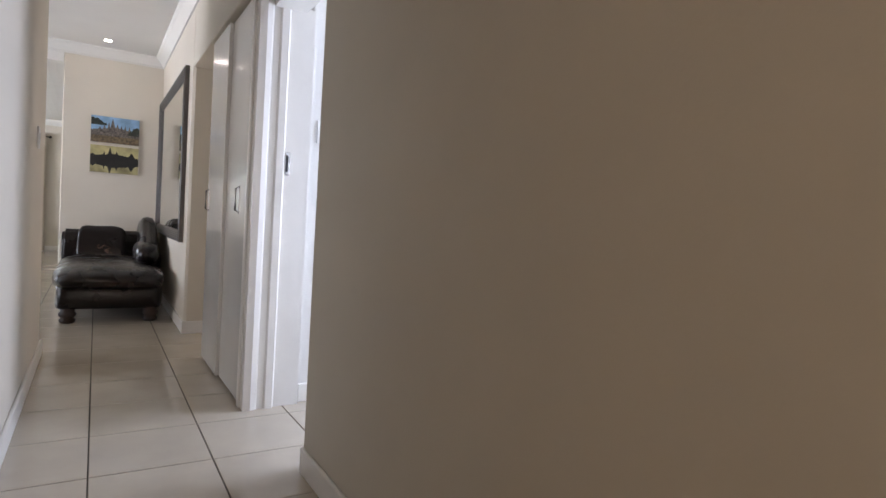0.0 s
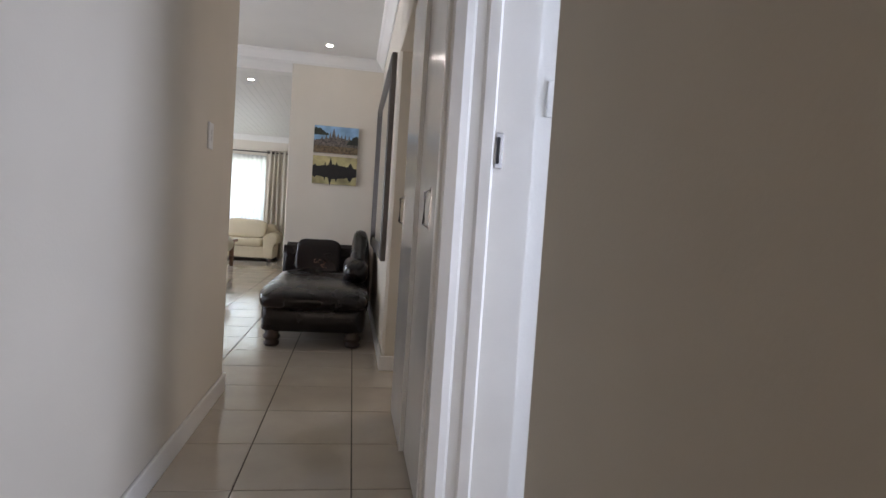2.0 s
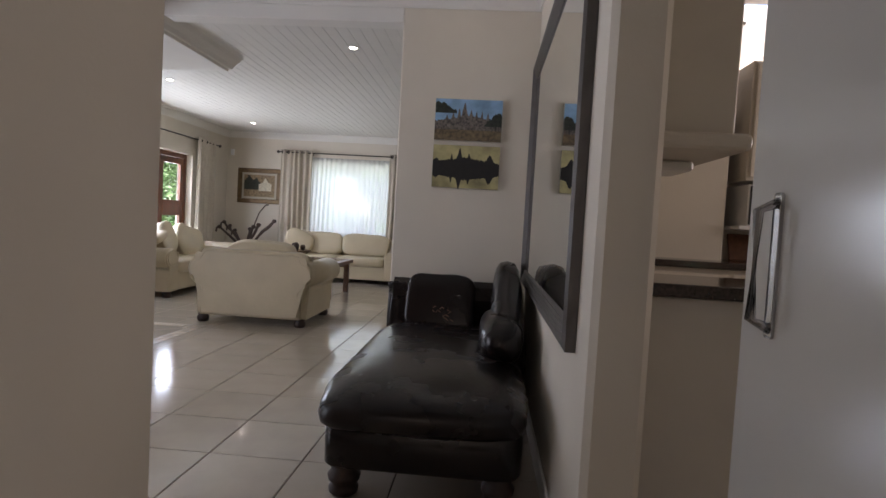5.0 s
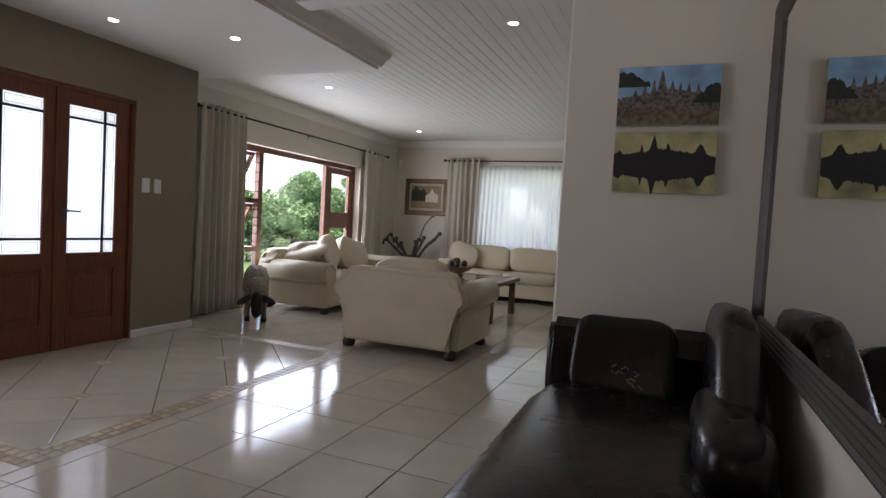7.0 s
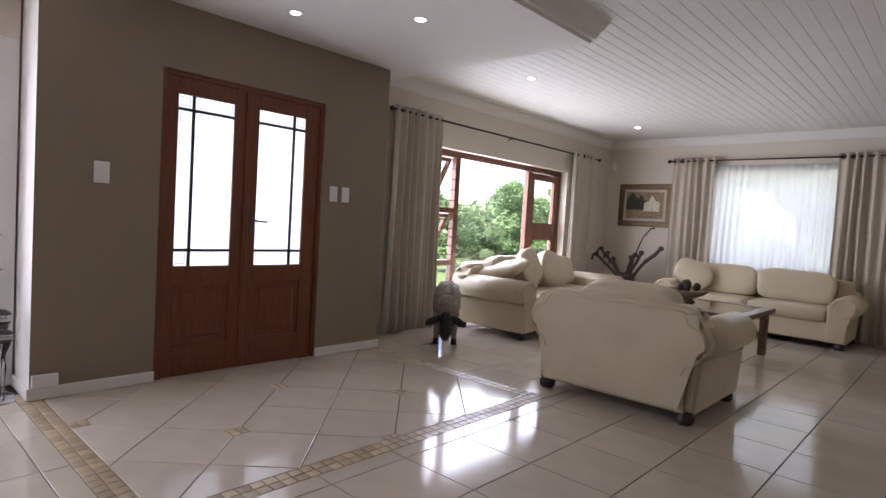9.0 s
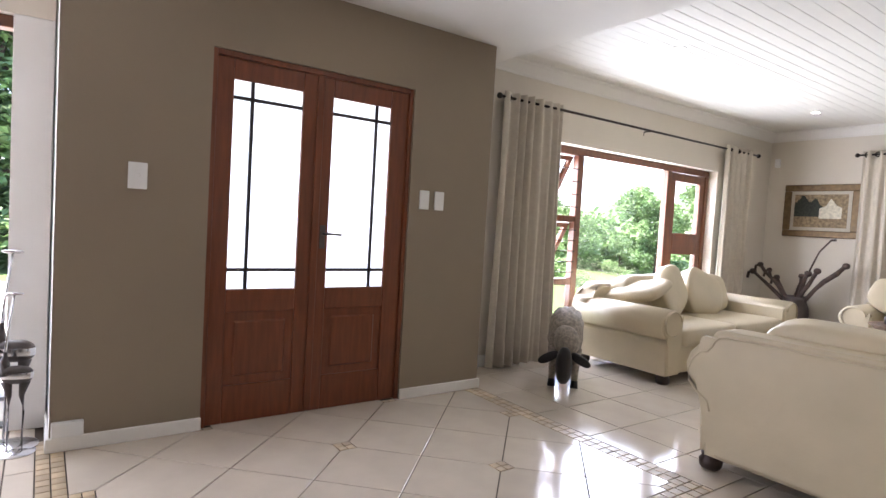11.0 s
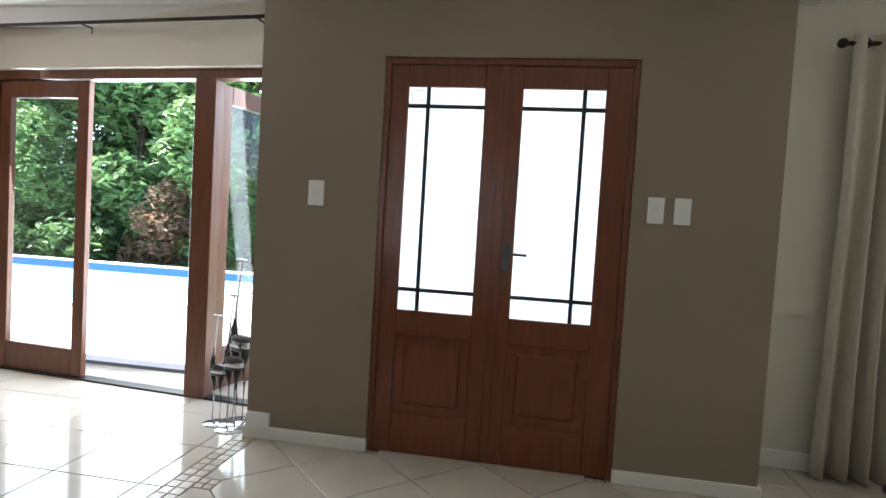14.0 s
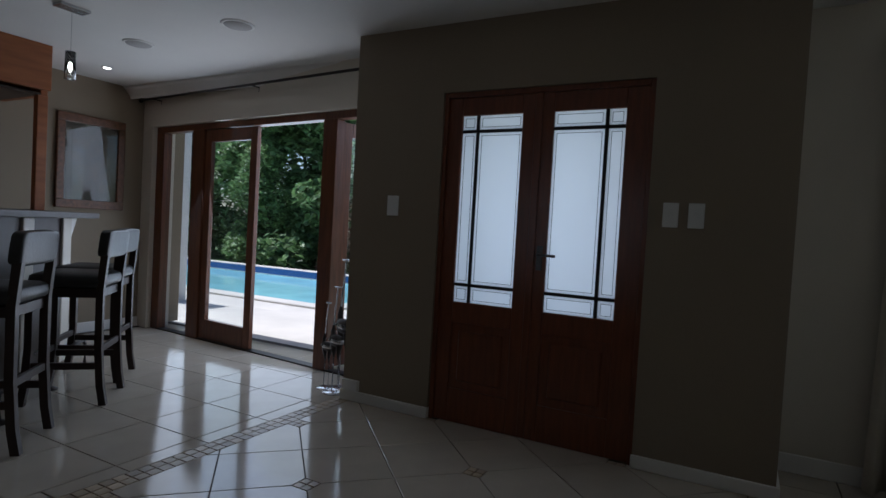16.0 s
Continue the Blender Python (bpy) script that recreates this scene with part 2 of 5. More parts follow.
def tube(bm, pts, radii, n=8):
    pts = [Vector(p) for p in pts]
    if not isinstance(radii, (list, tuple)):
        radii = [radii] * len(pts)
    rings = []
    for i, p in enumerate(pts):
        d = (pts[min(i + 1, len(pts) - 1)] - pts[max(i - 1, 0)]).normalized()
        q = d.to_track_quat("Z", "Y")
        rings.append([bm.verts.new(p + q @ Vector((radii[i] * math.cos(2 * math.pi * k / n), radii[i] * math.sin(2 * math.pi * k / n), 0))) for k in range(n)])
    for a, b in zip(rings, rings[1:]):
        for k in range(n):
            bm.faces.new((a[k], a[(k + 1) % n], b[(k + 1) % n], b[k]))
    bm.faces.new(rings[0])
    bm.faces.new(rings[-1])
    return bm


def spow(v, e):
    return math.copysign(abs(v) ** e, v)


def pillow(bm, centre, size, e1=0.45, e2=0.45, n=28, m=14, turn=None, wobble=0.0, seed=0.0):
    """A stuffed, rounded block: a superellipsoid with slight dents."""
    turn = turn or Matrix.Identity(3)
    rows = []
    for j in range(m + 1):
        ph = -math.pi / 2 + math.pi * j / m
        row = []
        for i in range(n):
            th = 2 * math.pi * i / n
            v = Vector((size[0] / 2 * spow(math.cos(ph), e1) * spow(math.cos(th), e2), size[1] / 2 * spow(math.cos(ph), e1) * spow(math.sin(th), e2), size[2] / 2 * spow(math.sin(ph), e1)))
            if wobble:
                v *= 1 + wobble * noise.noise(v * 5 + Vector((seed, seed * 2, seed * 3)))
            row.append(bm.verts.new(Vector(centre) + turn @ v))
        rows.append(row)
    for a, b in zip(rows, rows[1:]):
        for i in range(n):
            bm.faces.new((a[i], a[(i + 1) % n], b[(i + 1) % n], b[i]))
    bmesh.ops.remove_doubles(bm, verts=rows[0] + rows[-1], dist=1e-5)
    return bm


def extrude_profile(bm, profile, a, b, axis="x"):
    """A closed outline (u, z) drawn out from a to b along x (u is y) or along y (u is x)."""
    def at(w, u, z):
        return (w, u, z) if axis == "x" else (u, w, z)
    A = [bm.verts.new(at(a, u, z)) for u, z in profile]
    B = [bm.verts.new(at(b, u, z)) for u, z in profile]
    n = len(profile)
    for i in range(n):
        bm.faces.new((A[i], A[(i + 1) % n], B[(i + 1) % n], B[i]))
    bm.faces.new(A)
    bm.faces.new(B)
    return bm


def thing(name, label, category, group="", place=(0, 0, 0), rz=0):
    e = new(name)
    e.matrix_world = pose(*place, 0, 0, rz)
    return tagged(e, label, category, group)


def structure(ob, label="", category=""):
    return tagged(ob, label, category, kind="structure")


# ---- the shell ----
WX0, WX1 = -4.52, 0.62      # window wall and mirror wall
TAUPE_X = -4.06
PIC_Y, FAR_Y = 7.73, 13.95
HALL_X = -0.29
ZLOW, ZLIV, ZHALL = 2.45, 2.57, 2.70


def wall(name, lo, hi, label, material=M_WALL, bevel=0.006):
    return structure(box(name, lo, hi, material, bevel=bevel), label, "wall")


bm = bmesh.new()
for x0, x1, y0, y1 in ((-5.1, 1.95, 2.9, 14.2), (-0.44, 0.87, -1.65, 2.9), (0.87, 3.1, 1.6, 2.9), (1.95, 4.25, 2.9, 8.2)):
    add_box(bm, (x0, y0, -0.12), (x1, y1, -0.006))
floor = structure(finish("floor", bm, M_GROUT), "glossy beige ceramic tiled floor with dark grout", "floor")
wall("wall_kitchen_south", (3.1, 3.41, 0), (4.25, 3.55, 2.8), "plain kitchen wall", M_KIT)

hall_wall = wall("wall_hall_left", (HALL_X - 0.15, -1.5, 0), (HALL_X, 4.74, 2.8), "smooth cream plastered hall wall", bevel=0.014)
wall("wall_hall_right", (0.72, -1.5, 0), (0.87, 2.47, 2.8), "plain beige plastered hall wall beside a doorway", bevel=0.02)
wall("wall_hall_end", (-0.44, -1.65, 0), (0.87, -1.5, 2.8), "plain cream wall closing the hall")
wall("wall_doorway_lintel", (0.72, 2.47, 2.06), (0.87, 3.24, 2.8), "cream plaster over the side doorway")
wall("wall_side_room_north", (0.94, 3.285, 0), (3.0, 3.425, 2.8), "white plastered wall of the side room", M_WHITEWALL)
wall("wall_side_room_south", (0.87, 1.6, 0), (3.0, 1.75, 2.8), "white wall of the side room", M_WHITEWALL)
wall("wall_side_room_east", (2.95, 1.75, 0), (3.1, 3.285, 2.8), "white wall of the side room", M_WHITEWALL)
wall("wall_mirror", (WX1, 5.24, 0), (WX1 + 0.16, PIC_Y, 2.8), "cream plastered wall with a rounded end carrying the mirror", bevel=0.02)
wall("wall_hall_bulkhead", (WX1, 3.27, 2.12), (WX1 + 0.16, 5.24, 2.8), "cream plaster bulkhead over closet and kitchen opening")
wall("wall_pictures", (-0.34, PIC_Y, 0), (1.95, PIC_Y + 0.15, 2.8), "cream wall end carrying two landscape canvases", bevel=0.01)
wall("wall_living_east", (1.8, PIC_Y + 0.15, 0), (1.95, FAR_Y, 2.8), "plain cream living room wall")
wall("wall_kitchen_east", (4.1, 3.55, 0), (4.25, 8.2, 2.8), "kitchen end wall")
wall("wall_kitchen_north", (0.78, 8.05, 0), (4.25, 8.2, 2.8), "cream kitchen wall behind the counter")
wall("wall_kitchen_side", (1.95, 7.88, 0), (2.0, 8.05, 2.8), "short return of the kitchen wall")


def pierced(name, axis, face, back, a0, a1, o0, o1, z0, z1, top, label, material=M_WALL):
    """A wall along one axis with one opening, as one mesh."""
    bm = bmesh.new()
    for lo, hi, b, t in ((a0, o0, 0, top), (o1, a1, 0, top), (o0, o1, 0, z0), (o0, o1, z1, top)):
        if hi - lo > 1e-4 and t - b > 1e-4:
            if axis == "y":
                add_box(bm, (min(face, back), lo, b), (max(face, back), hi, t))
            else:
                add_box(bm, (lo, min(face, back), b), (hi, max(face, back), t))
    bmesh.ops.remove_doubles(bm, verts=bm.verts, dist=1e-4)
    return structure(finish(name, bm, material), label, "wall")


pierced("wall_window", "y", WX0, WX0 - 0.26, 8.86, 14.2, 9.75, 12.70, 0.10, 1.97, 2.8, "cream plastered wall with a wide timber window")
pierced("wall_far", "x", FAR_Y, FAR_Y + 0.25, WX0, 1.95, -2.90, -1.38, 0.80, 2.06, 2.8, "cream plastered far wall with a curtained window")

# entrance wall: taupe face, white returns
bm = bmesh.new()
for lo, hi in (((-4.55, 6.30, 0), (TAUPE_X, 6.965, 2.8)), ((-4.55, 8.205, 0), (TAUPE_X, 8.86, 2.8)), ((-4.55, 6.965, 2.03), (TAUPE_X, 8.205, 2.8))):
    add_box(bm, lo, hi)
bmesh.ops.remove_doubles(bm, verts=bm.verts, dist=1e-4)
ent = finish("wall_entrance", bm, [M_TAUPE, M_WHITEWALL])
for p in ent.data.polygons:
    edge = abs(p.normal.y) > 0.9 and (p.center.y < 6.4 or p.center.y > 8.8)
    p.material_index = 1 if edge else 0
structure(ent, "taupe painted entrance wall with white returns", "wall")

# patio wall, a few degrees askew
PAT = pose(-4.455, 6.0, 0, 0, 0, -4.8)   # local y runs back towards the bar
def patio(name, lo, hi, material, parent=None, label="", bevel=0.004):
    ob = box(name, lo, hi, material, None, label, bevel)
    ob.data.transform(PAT)
    if parent:
        ob.parent = parent
    return ob


pw = patio("wall_patio", (-0.25, -3.2, 2.08), (0, 0.29, 2.8), M_WALL, bevel=0)
structure(pw, "cream plaster over the folding patio doors", "wall")
structure(patio("wall_patio_end", (-0.25, -3.2, 0), (0, -2.79, 2.08), M_WALL, bevel=0.004), "cream wall beside the patio doors", "wall")
structure(patio("wall_patio_stub", (-0.25, 0.12, 0), (-0.0, 0.29, 2.08), M_WHITEWALL), "narrow white wall behind the entrance wall", "wall")
wall("wall_bar", (-5.2, 2.9, 0), (-0.44, 3.05, 2.8), "taupe painted wall behind the bar", M_TAUPE)

# ceilings
def ceiling(name, lo, hi, label, material=M_CEIL):
    return structure(box(name, lo, hi, material, bevel=0), label, "ceiling")


ceiling("ceiling_entrance", (-5.3, 2.85, ZLOW), (-2.33, 9.12, ZLOW + 0.3), "flat white plaster ceiling over the entrance and bar")
ceiling("ceiling_hall", (-2.10, -1.65, ZHALL), (4.3, 7.78, ZHALL + 0.08), "flat white plaster hall ceiling")
# boarded living room ceiling
bm = bmesh.new()
x = -4.8
W = 0.098
while x < 1.95:
    prof = [(x, ZLIV + 0.02), (x, ZLIV + 0.002), (x + 0.003, ZLIV), (x + W - 0.003, ZLIV), (x + W, ZLIV + 0.002), (x + W, ZLIV + 0.02)]
    extrude_profile(bm, prof, 7.80, 14.2, "y")
    x += W + 0.0008
add_box(bm, (-4.8, 7.80, ZLIV + 0.021), (1.98, 14.2, ZLIV + 0.09))
bmb = finish("ceiling_living", bm, mat("board_paint", (0.66, 0.64, 0.60), 0.6, var=0.03))
structure(bmb, "white painted tongue and groove board ceiling", "ceiling")

# cornices
COVE = [(0, 0), (0, -0.11), (0.012, -0.11), (0.016, -0.09), (0.035, -0.065), (0.065, -0.03), (0.085, -0.016), (0.09, 0)]


def cornice(name, axis, face, sign, a, b, z, label="white plaster cornice"):
    bm = bmesh.new()
    extrude_profile(bm, [(face + sign * u, z + w) for u, w in COVE], a, b, "y" if axis == "y" else "x")
    return structure(finish(name, bm, M_CEIL, smooth=False), label, "cornice")


cornice("cornice_window", "y", WX0, 1, 8.86, FAR_Y, ZLIV)
cornice("cornice_far", "x", FAR_Y, -1, WX0, 1.8, ZLIV)
cornice("cornice_mirror", "y", WX1, -1, 3.27, PIC_Y, ZHALL)
cornice("cornice_pictures", "x", PIC_Y, -1, -2.10, WX1, ZHALL)
cornice("cornice_patio", "y", -4.56, 1, 3.05, 6.3, ZLOW)
# bulkhead between hall and living room, and the edge strip of the lowered ceiling
structure(box("ceiling_bulkhead", (-2.10, PIC_Y, 2.49), (-0.34, PIC_Y + 0.15, 2.8), M_CEIL, bevel=0.004), "white plaster bulkhead between hall and living room", "bulkhead")
bm = bmesh.new()
extrude_profile(bm, [(-2.33, 2.449), (-2.27, 2.449), (-2.26, 2.47), (-2.23, 2.47), (-2.205, 2.50), (-2.16, 2.535), (-2.13, 2.565), (-2.10, 2.57), (-2.10, 2.8), (-2.33, 2.8)], 3.2, 9.12, "y")
structure(finish("ceiling_edge_moulding", bm, M_CEIL), "moulded white plaster edge of the lowered ceiling", "moulding")


# skirtings
def skirting(name, lo, hi):
    return structure(box(name, lo, hi, M_TRIM, bevel=0.006, seg=2), "white painted skirting board", "skirting")


SK = 0.10
skirting("baseboard", (HALL_X, -1.5, 0), (HALL_X + 0.016, 4.756, SK))
skirting("baseboard", (HALL_X - 0.15, 4.74, 0), (HALL_X, 4.756, SK))
skirting("baseboard", (TAUPE_X, 6.284, 0), (TAUPE_X + 0.018, 6.968, 0.07))
skirting("baseboard", (TAUPE_X, 8.20, 0), (TAUPE_X + 0.018, 8.876, 0.07))
skirting("baseboard", (-4.55, 6.284, 0), (TAUPE_X, 6.30, 0.07))
skirting("baseboard", (TAUPE_X - 0.06, 6.952, 0), (TAUPE_X, 6.968, 0.07))
skirting("baseboard", (WX0, 8.86, 0), (TAUPE_X, 8.876, 0.07))
skirting("baseboard", (WX0, 8.876, 0), (WX0 + 0.016, 9.75, SK))
skirting("baseboard", (WX0, FAR_Y - 0.016, 0), (1.8, FAR_Y, SK))
skirting("baseboard", (0.704, -1.5, 0), (0.72, 2.45, SK))
skirting("baseboard", (WX1 - 0.014, 5.24, 0), (WX1, PIC_Y, SK))
skirting("baseboard", (WX1 - 0.014, 5.225, 0), (WX1 + 0.16, 5.24, SK))
skirting("baseboard", (0.95, 3.271, 0), (2.95, 3.285, SK))
skirting("baseboard", (-0.34, PIC_Y - 0.014, 0), (WX1, PIC_Y, SK))
skirting("baseboard", (-4.87, 3.05, 0), (-0.44, 3.065, SK))

# side doorway frame: grooved jamb with strike plate
df = structure(new("door_side"), "white painted timber door frame without a door", "door frame")
bm = bmesh.new()
extrude_profile(bm, [(0.655, 3.227), (0.69, 3.220), (0.715, 3.227), (0.725, 3.237), (0.755, 3.237), (0.765, 3.227), (0.80, 3.227), (0.812, 3.247), (0.94, 3.247), (0.94, 3.285), (0.655, 3.285)], 0, 2.06, "x")
for v in bm.verts:
    v.co = Vector((v.co.y, v.co.z, v.co.x))
part("jamb", bm, M_TRIM, df)
box("jamb", (0.745, 2.471, 0), (0.885, 2.49, 2.06), M_TRIM, df)
box("head", (0.722, 2.49, 2.03), (0.885, 3.227, 2.06), M_TRIM, df)
st = box("strike_plate", (0.815, 3.241, 1.205), (0.840, 3.246, 1.32), M_CHROME, df, "steel strike plate")
# black slab on the plate: the hole's inner shade as colour, nothing is cut
box("latch_hole_shade", (0.817, 3.2395, 1.22), (0.828, 3.2405, 1.305), M_BLACK, st)


def switch_plate(name, place, rz, label, w=0.075, h=0.12, rockers=1, group=""):
    t = thing(name, label, "switch", group, place, rz)
    box("plate", (-w / 2, -0.010, -h / 2), (w / 2, 0, h / 2), M_PLASTIC, t, bevel=0.004, seg=2)
    for i in range(rockers):
        z = (i - (rockers - 1) / 2) * 0.03
        box("rocker", (-0.010, -0.0135, z - 0.012), (0.010, -0.0102, z + 0.012), M_PLASTIC, t, bevel=0.002)
    return t


switch_plate("light_switch", (HALL_X, 4.21, 1.345), 90, "white plastic light switch on the hall wall", rockers=2)
switch_plate("light_switch", (1.022, 3.285, 1.45), 0, "white three-way light switch on the white wall", rockers=3)
switch_plate("light_switch", (TAUPE_X, 6.632, 1.325), 90, "white plastic light switch on the taupe wall", 0.085, 0.13, 1, "entrance switches")
switch_plate("light_switch", (TAUPE_X, 8.315, 1.325), 90, "white plastic light switch on the taupe wall", 0.075, 0.125, 1, "entrance switches")
switch_plate("light_switch", (TAUPE_X, 8.435, 1.325), 90, "white plastic light switch on the taupe wall", 0.075, 0.125, 1, "entrance switches")
so = thing("wall_socket", "white plastic socket box above the skirting", "socket", "", (TAUPE_X, 6.372, 0.108), 90)
box("box", (-0.065, -0.03, -0.036), (0.065, 0, 0.036), M_PLASTIC, so, bevel=0.005, seg=2)

# closet with sliding doors
cl = thing("closet", "white enamelled closet with two sliding doors and bar handles", "closet", "", (0, 0, 0))
box("carcass", (0.70, 3.43, 0), (1.25, 4.40, 2.12), M_CLOSET, cl)
box("trim", (0.645, 3.287, 0), (0.70, 3.335, 2.12), M_TRIM, cl)
for a, b, x0, hy in ((3.34, 3.90, 0.652, 3.50), (3.87, 4.40, 0.632, 4.33)):
    d = box("door", (x0, a, 0.015), (x0 + 0.022, b, 2.10), M_CLOSET, cl, bevel=0.003)
    bm = bmesh.new()
    tube(bm, [(x0 - 0.001, hy, 1.0), (x0 - 0.022, hy, 1.01), (x0 - 0.022, hy, 1.125), (x0 - 0.001, hy, 1.135)], 0.006)
    hnd = part("handle", bm, M_CHROME, d, "steel bar handle", True)
    box("backplate", (x0 - 0.003, hy - 0.008, 0.99), (x0 - 0.0005, hy + 0.008, 1.145), M_CHROME, hnd)

# ---- windows and doors ----


def pane(name, lo, hi, parent, material=None):
    ob = box(name, lo, hi, material or M_PANE, parent, bevel=0)
    ob.visible_shadow = False
    return ob


# front door, two half-glazed leaves
fd = structure(new("door_front"), "closed double meranti front door with frosted leaded panes", "door")
DX0, DX1 = -4.135, -4.095
bm = bmesh.new()
add_box(bm, (-4.16, 6.965, 0), (-4.075, 6.992, 2.03), 0.003)
add_box(bm, (-4.16, 8.178, 0), (-4.075, 8.205, 2.03), 0.003)
add_box(bm, (-4.158, 6.992, 1.998), (-4.077, 8.178, 2.03), 0.003)
part("door_frame", bm, M_DOORWOOD, fd)
M_LEAD = mat("lead_came", (0.03, 0.025, 0.025), 0.5, metal=0.5, var=0.1)


def door_leaf(y0, y1, g0, g1, mull):
    leaf = part("leaf", add_box(add_box(bmesh.new(), (DX0, y0, 0.001), (DX1, g0, 2.003), 0.004), (DX0, g1, 0.001), (DX1, y1, 2.003), 0.004), M_DOORWOOD, fd)
    box("top_rail", (DX0, g0, 1.89), (DX1, g1, 2.003), M_DOORWOOD, leaf)
    box("lock_rail", (DX0, g0, 0.62), (DX1, g1, 0.748), M_DOORWOOD, leaf)
    box("bottom_rail", (DX0, g0, 0.001), (DX1, g1, 0.21), M_DOORWOOD, leaf)
    bm = bmesh.new()
    add_box(bm, (DX0 + 0.01, g0, 0.21), (DX1 - 0.014, g1, 0.62))
    add_box(bm, (DX0 + 0.01, g0 + 0.045, 0.255), (DX1 - 0.004, g1 - 0.045, 0.575), 0.012)
    part("panel", bm, M_DOORWOOD, leaf)
    for lo, hi in (((DX0 + 0.004, mull - 0.009, 0.748), (DX1 - 0.004, mull + 0.009, 1.89)), ((DX0 + 0.0055, g0, 1.785), (DX1 - 0.0055, g1, 1.803)), ((DX0 + 0.0055, g0, 0.847), (DX1 - 0.0055, g1, 0.865))):
        box("glazing_bar", lo, hi, M_LEAD, leaf, bevel=0.003)
    cols = [(g0, mull - 0.009), (mull + 0.009, g1)]
    for a, b in cols:
        for c, d in ((0.748, 0.847), (0.865, 1.785), (1.803, 1.89)):
            p = pane("pane", (-4.118, a, c), (-4.112, b, d), leaf, M_FROST)
            bm = bmesh.new()
            i = 0.016
            w = 0.0022
            for lo, hi in (((a + i, c + i), (b - i, c + i + w)), ((a + i, d - i - w), (b - i, d - i)), ((a + i, c + i), (a + i + w, d - i)), ((b - i - w, c + i), (b - i, d - i))):
                add_box(bm, (-4.1119, lo[0], lo[1]), (-4.1105, hi[0], hi[1]))
            part("lead_line", bm, M_LEAD, p)
    return leaf


door_leaf(6.988, 7.575, 7.083, 7.473, 7.186)
right_leaf = door_leaf(7.579, 8.182, 7.662, 8.058, 7.958)
box("cover_strip", (DX1, 7.553, 0.01), (DX1 + 0.012, 7.597, 2.0), M_DOORWOOD, right_leaf)
bm = bmesh.new()
tube(bm, [(DX1, 7.625, 1.075), (DX1 + 0.045, 7.625, 1.075), (DX1 + 0.05, 7.64, 1.075), (DX1 + 0.048, 7.73, 1.072)], 0.008)
h = part("handle", bm, M_SILVERFRAME, right_leaf, "brushed steel lever handle", True)
box("backplate", (DX1 + 0.0005, 7.607, 0.985), (DX1 + 0.006, 7.643, 1.125), M_SILVERFRAME, h)

# living room window: vents on one side, fixed pane, glazed side door
lw = structure(new("window_living"), "wide meranti window with open top vents and a glazed side door", "window")
FX0, FX1 = WX0 - 0.17, WX0 - 0.10


def wbar(name, y0, y1, z0, z1, parent=lw, x0=FX0, x1=FX1):
    return box(name, (x0, y0, z0), (x1, y1, z1), M_FRAMEWOOD, parent, bevel=0.004)


wbar("frame", 9.75, 12.70, 1.90, 1.97)
wbar("frame", 9.75, 12.70, 0.10, 0.16)
for y0, y1 in ((9.75, 9.81), (10.42, 10.50), (11.88, 11.96), (12.64, 12.70)):
    wbar("frame", y0, y1, 0.16, 1.90)
for z0 in (1.26, 0.66):
    wbar("transom", 9.81, 10.42, z0, z0 + 0.06)
pane("pane", (-4.655, 10.50, 0.16), (-4.65, 11.88, 1.90), lw)
pane("pane", (-4.655, 9.81, 0.16), (-4.65, 10.42, 0.66), lw)
for z0, z1 in ((1.32, 1.90), (0.72, 1.26)):
    v = new("vent")
    v.parent = lw
    v.matrix_local = Matrix.Translation((FX0 - 0.002, 0, z1)) @ pose(0, 0, 0, 0, 28, 0)
    hgt = z1 - z0
    for a, b, c, d in ((9.815, 10.415, -0.05, -0.003), (9.815, 10.415, -hgt, -hgt + 0.05), (9.815, 9.865, -hgt + 0.05, -0.05), (10.365, 10.415, -hgt + 0.05, -0.05)):
        box("sash", (-0.02, a, c), (0.02, b, d), M_FRAMEWOOD, v)
    pane("pane", (-0.003, 9.865, -hgt + 0.05), (0.003, 10.365, -0.05), v)
# burglar bars behind the vents
for z in (0.78, 0.88, 0.98, 1.08, 1.18, 1.40, 1.52, 1.64, 1.76):
    box("bar", (-4.605, 9.81, z), (-4.598, 10.42, z + 0.008), M_BRONZE, lw, bevel=0)
sd = new("side_door")
sd.parent = lw
for a, b, c, d in ((11.965, 12.635, 1.80, 1.895), (11.965, 12.635, 0.17, 0.36), (11.965, 12.06, 0.36, 1.80), (12.545, 12.635, 0.36, 1.80), (12.06, 12.545, 0.98, 1.22)):
    box("rail", (FX0 + 0.012, a, c), (FX1 - 0.012, b, d), M_FRAMEWOOD, sd, bevel=0.004)
pane("pane", (-4.655, 12.06, 1.22), (-4.65, 12.545, 1.80), sd)
pane("pane", (-4.655, 12.06, 0.36), (-4.65, 12.545, 0.98), sd)
structure(box("window_sill", (WX0 - 0.26, 9.75, 0.075), (WX0 + 0.03, 12.70, 0.10), M_TRIM), "white window sill", "sill")

# far window
fw = structure(new("window_far"), "white framed window behind sheer curtains", "window")
for lo, hi in (((-2.90, 14.08, 0.80), (-2.85, 14.13, 2.06)), ((-1.43, 14.08, 0.80), (-1.38, 14.13, 2.06)), ((-2.85, 14.08, 0.80), (-1.43, 14.13, 0.85)), ((-2.85, 14.08, 2.01), (-1.43, 14.13, 2.06)), ((-2.10, 14.08, 0.85), (-2.05, 14.13, 2.01)), ((-2.05, 14.08, 1.48), (-1.43, 14.13, 1.53))):
    box("frame", lo, hi, M_TRIM, fw)
pane("pane", (-2.85, 14.10, 0.85), (-2.10, 14.105, 2.01), fw)
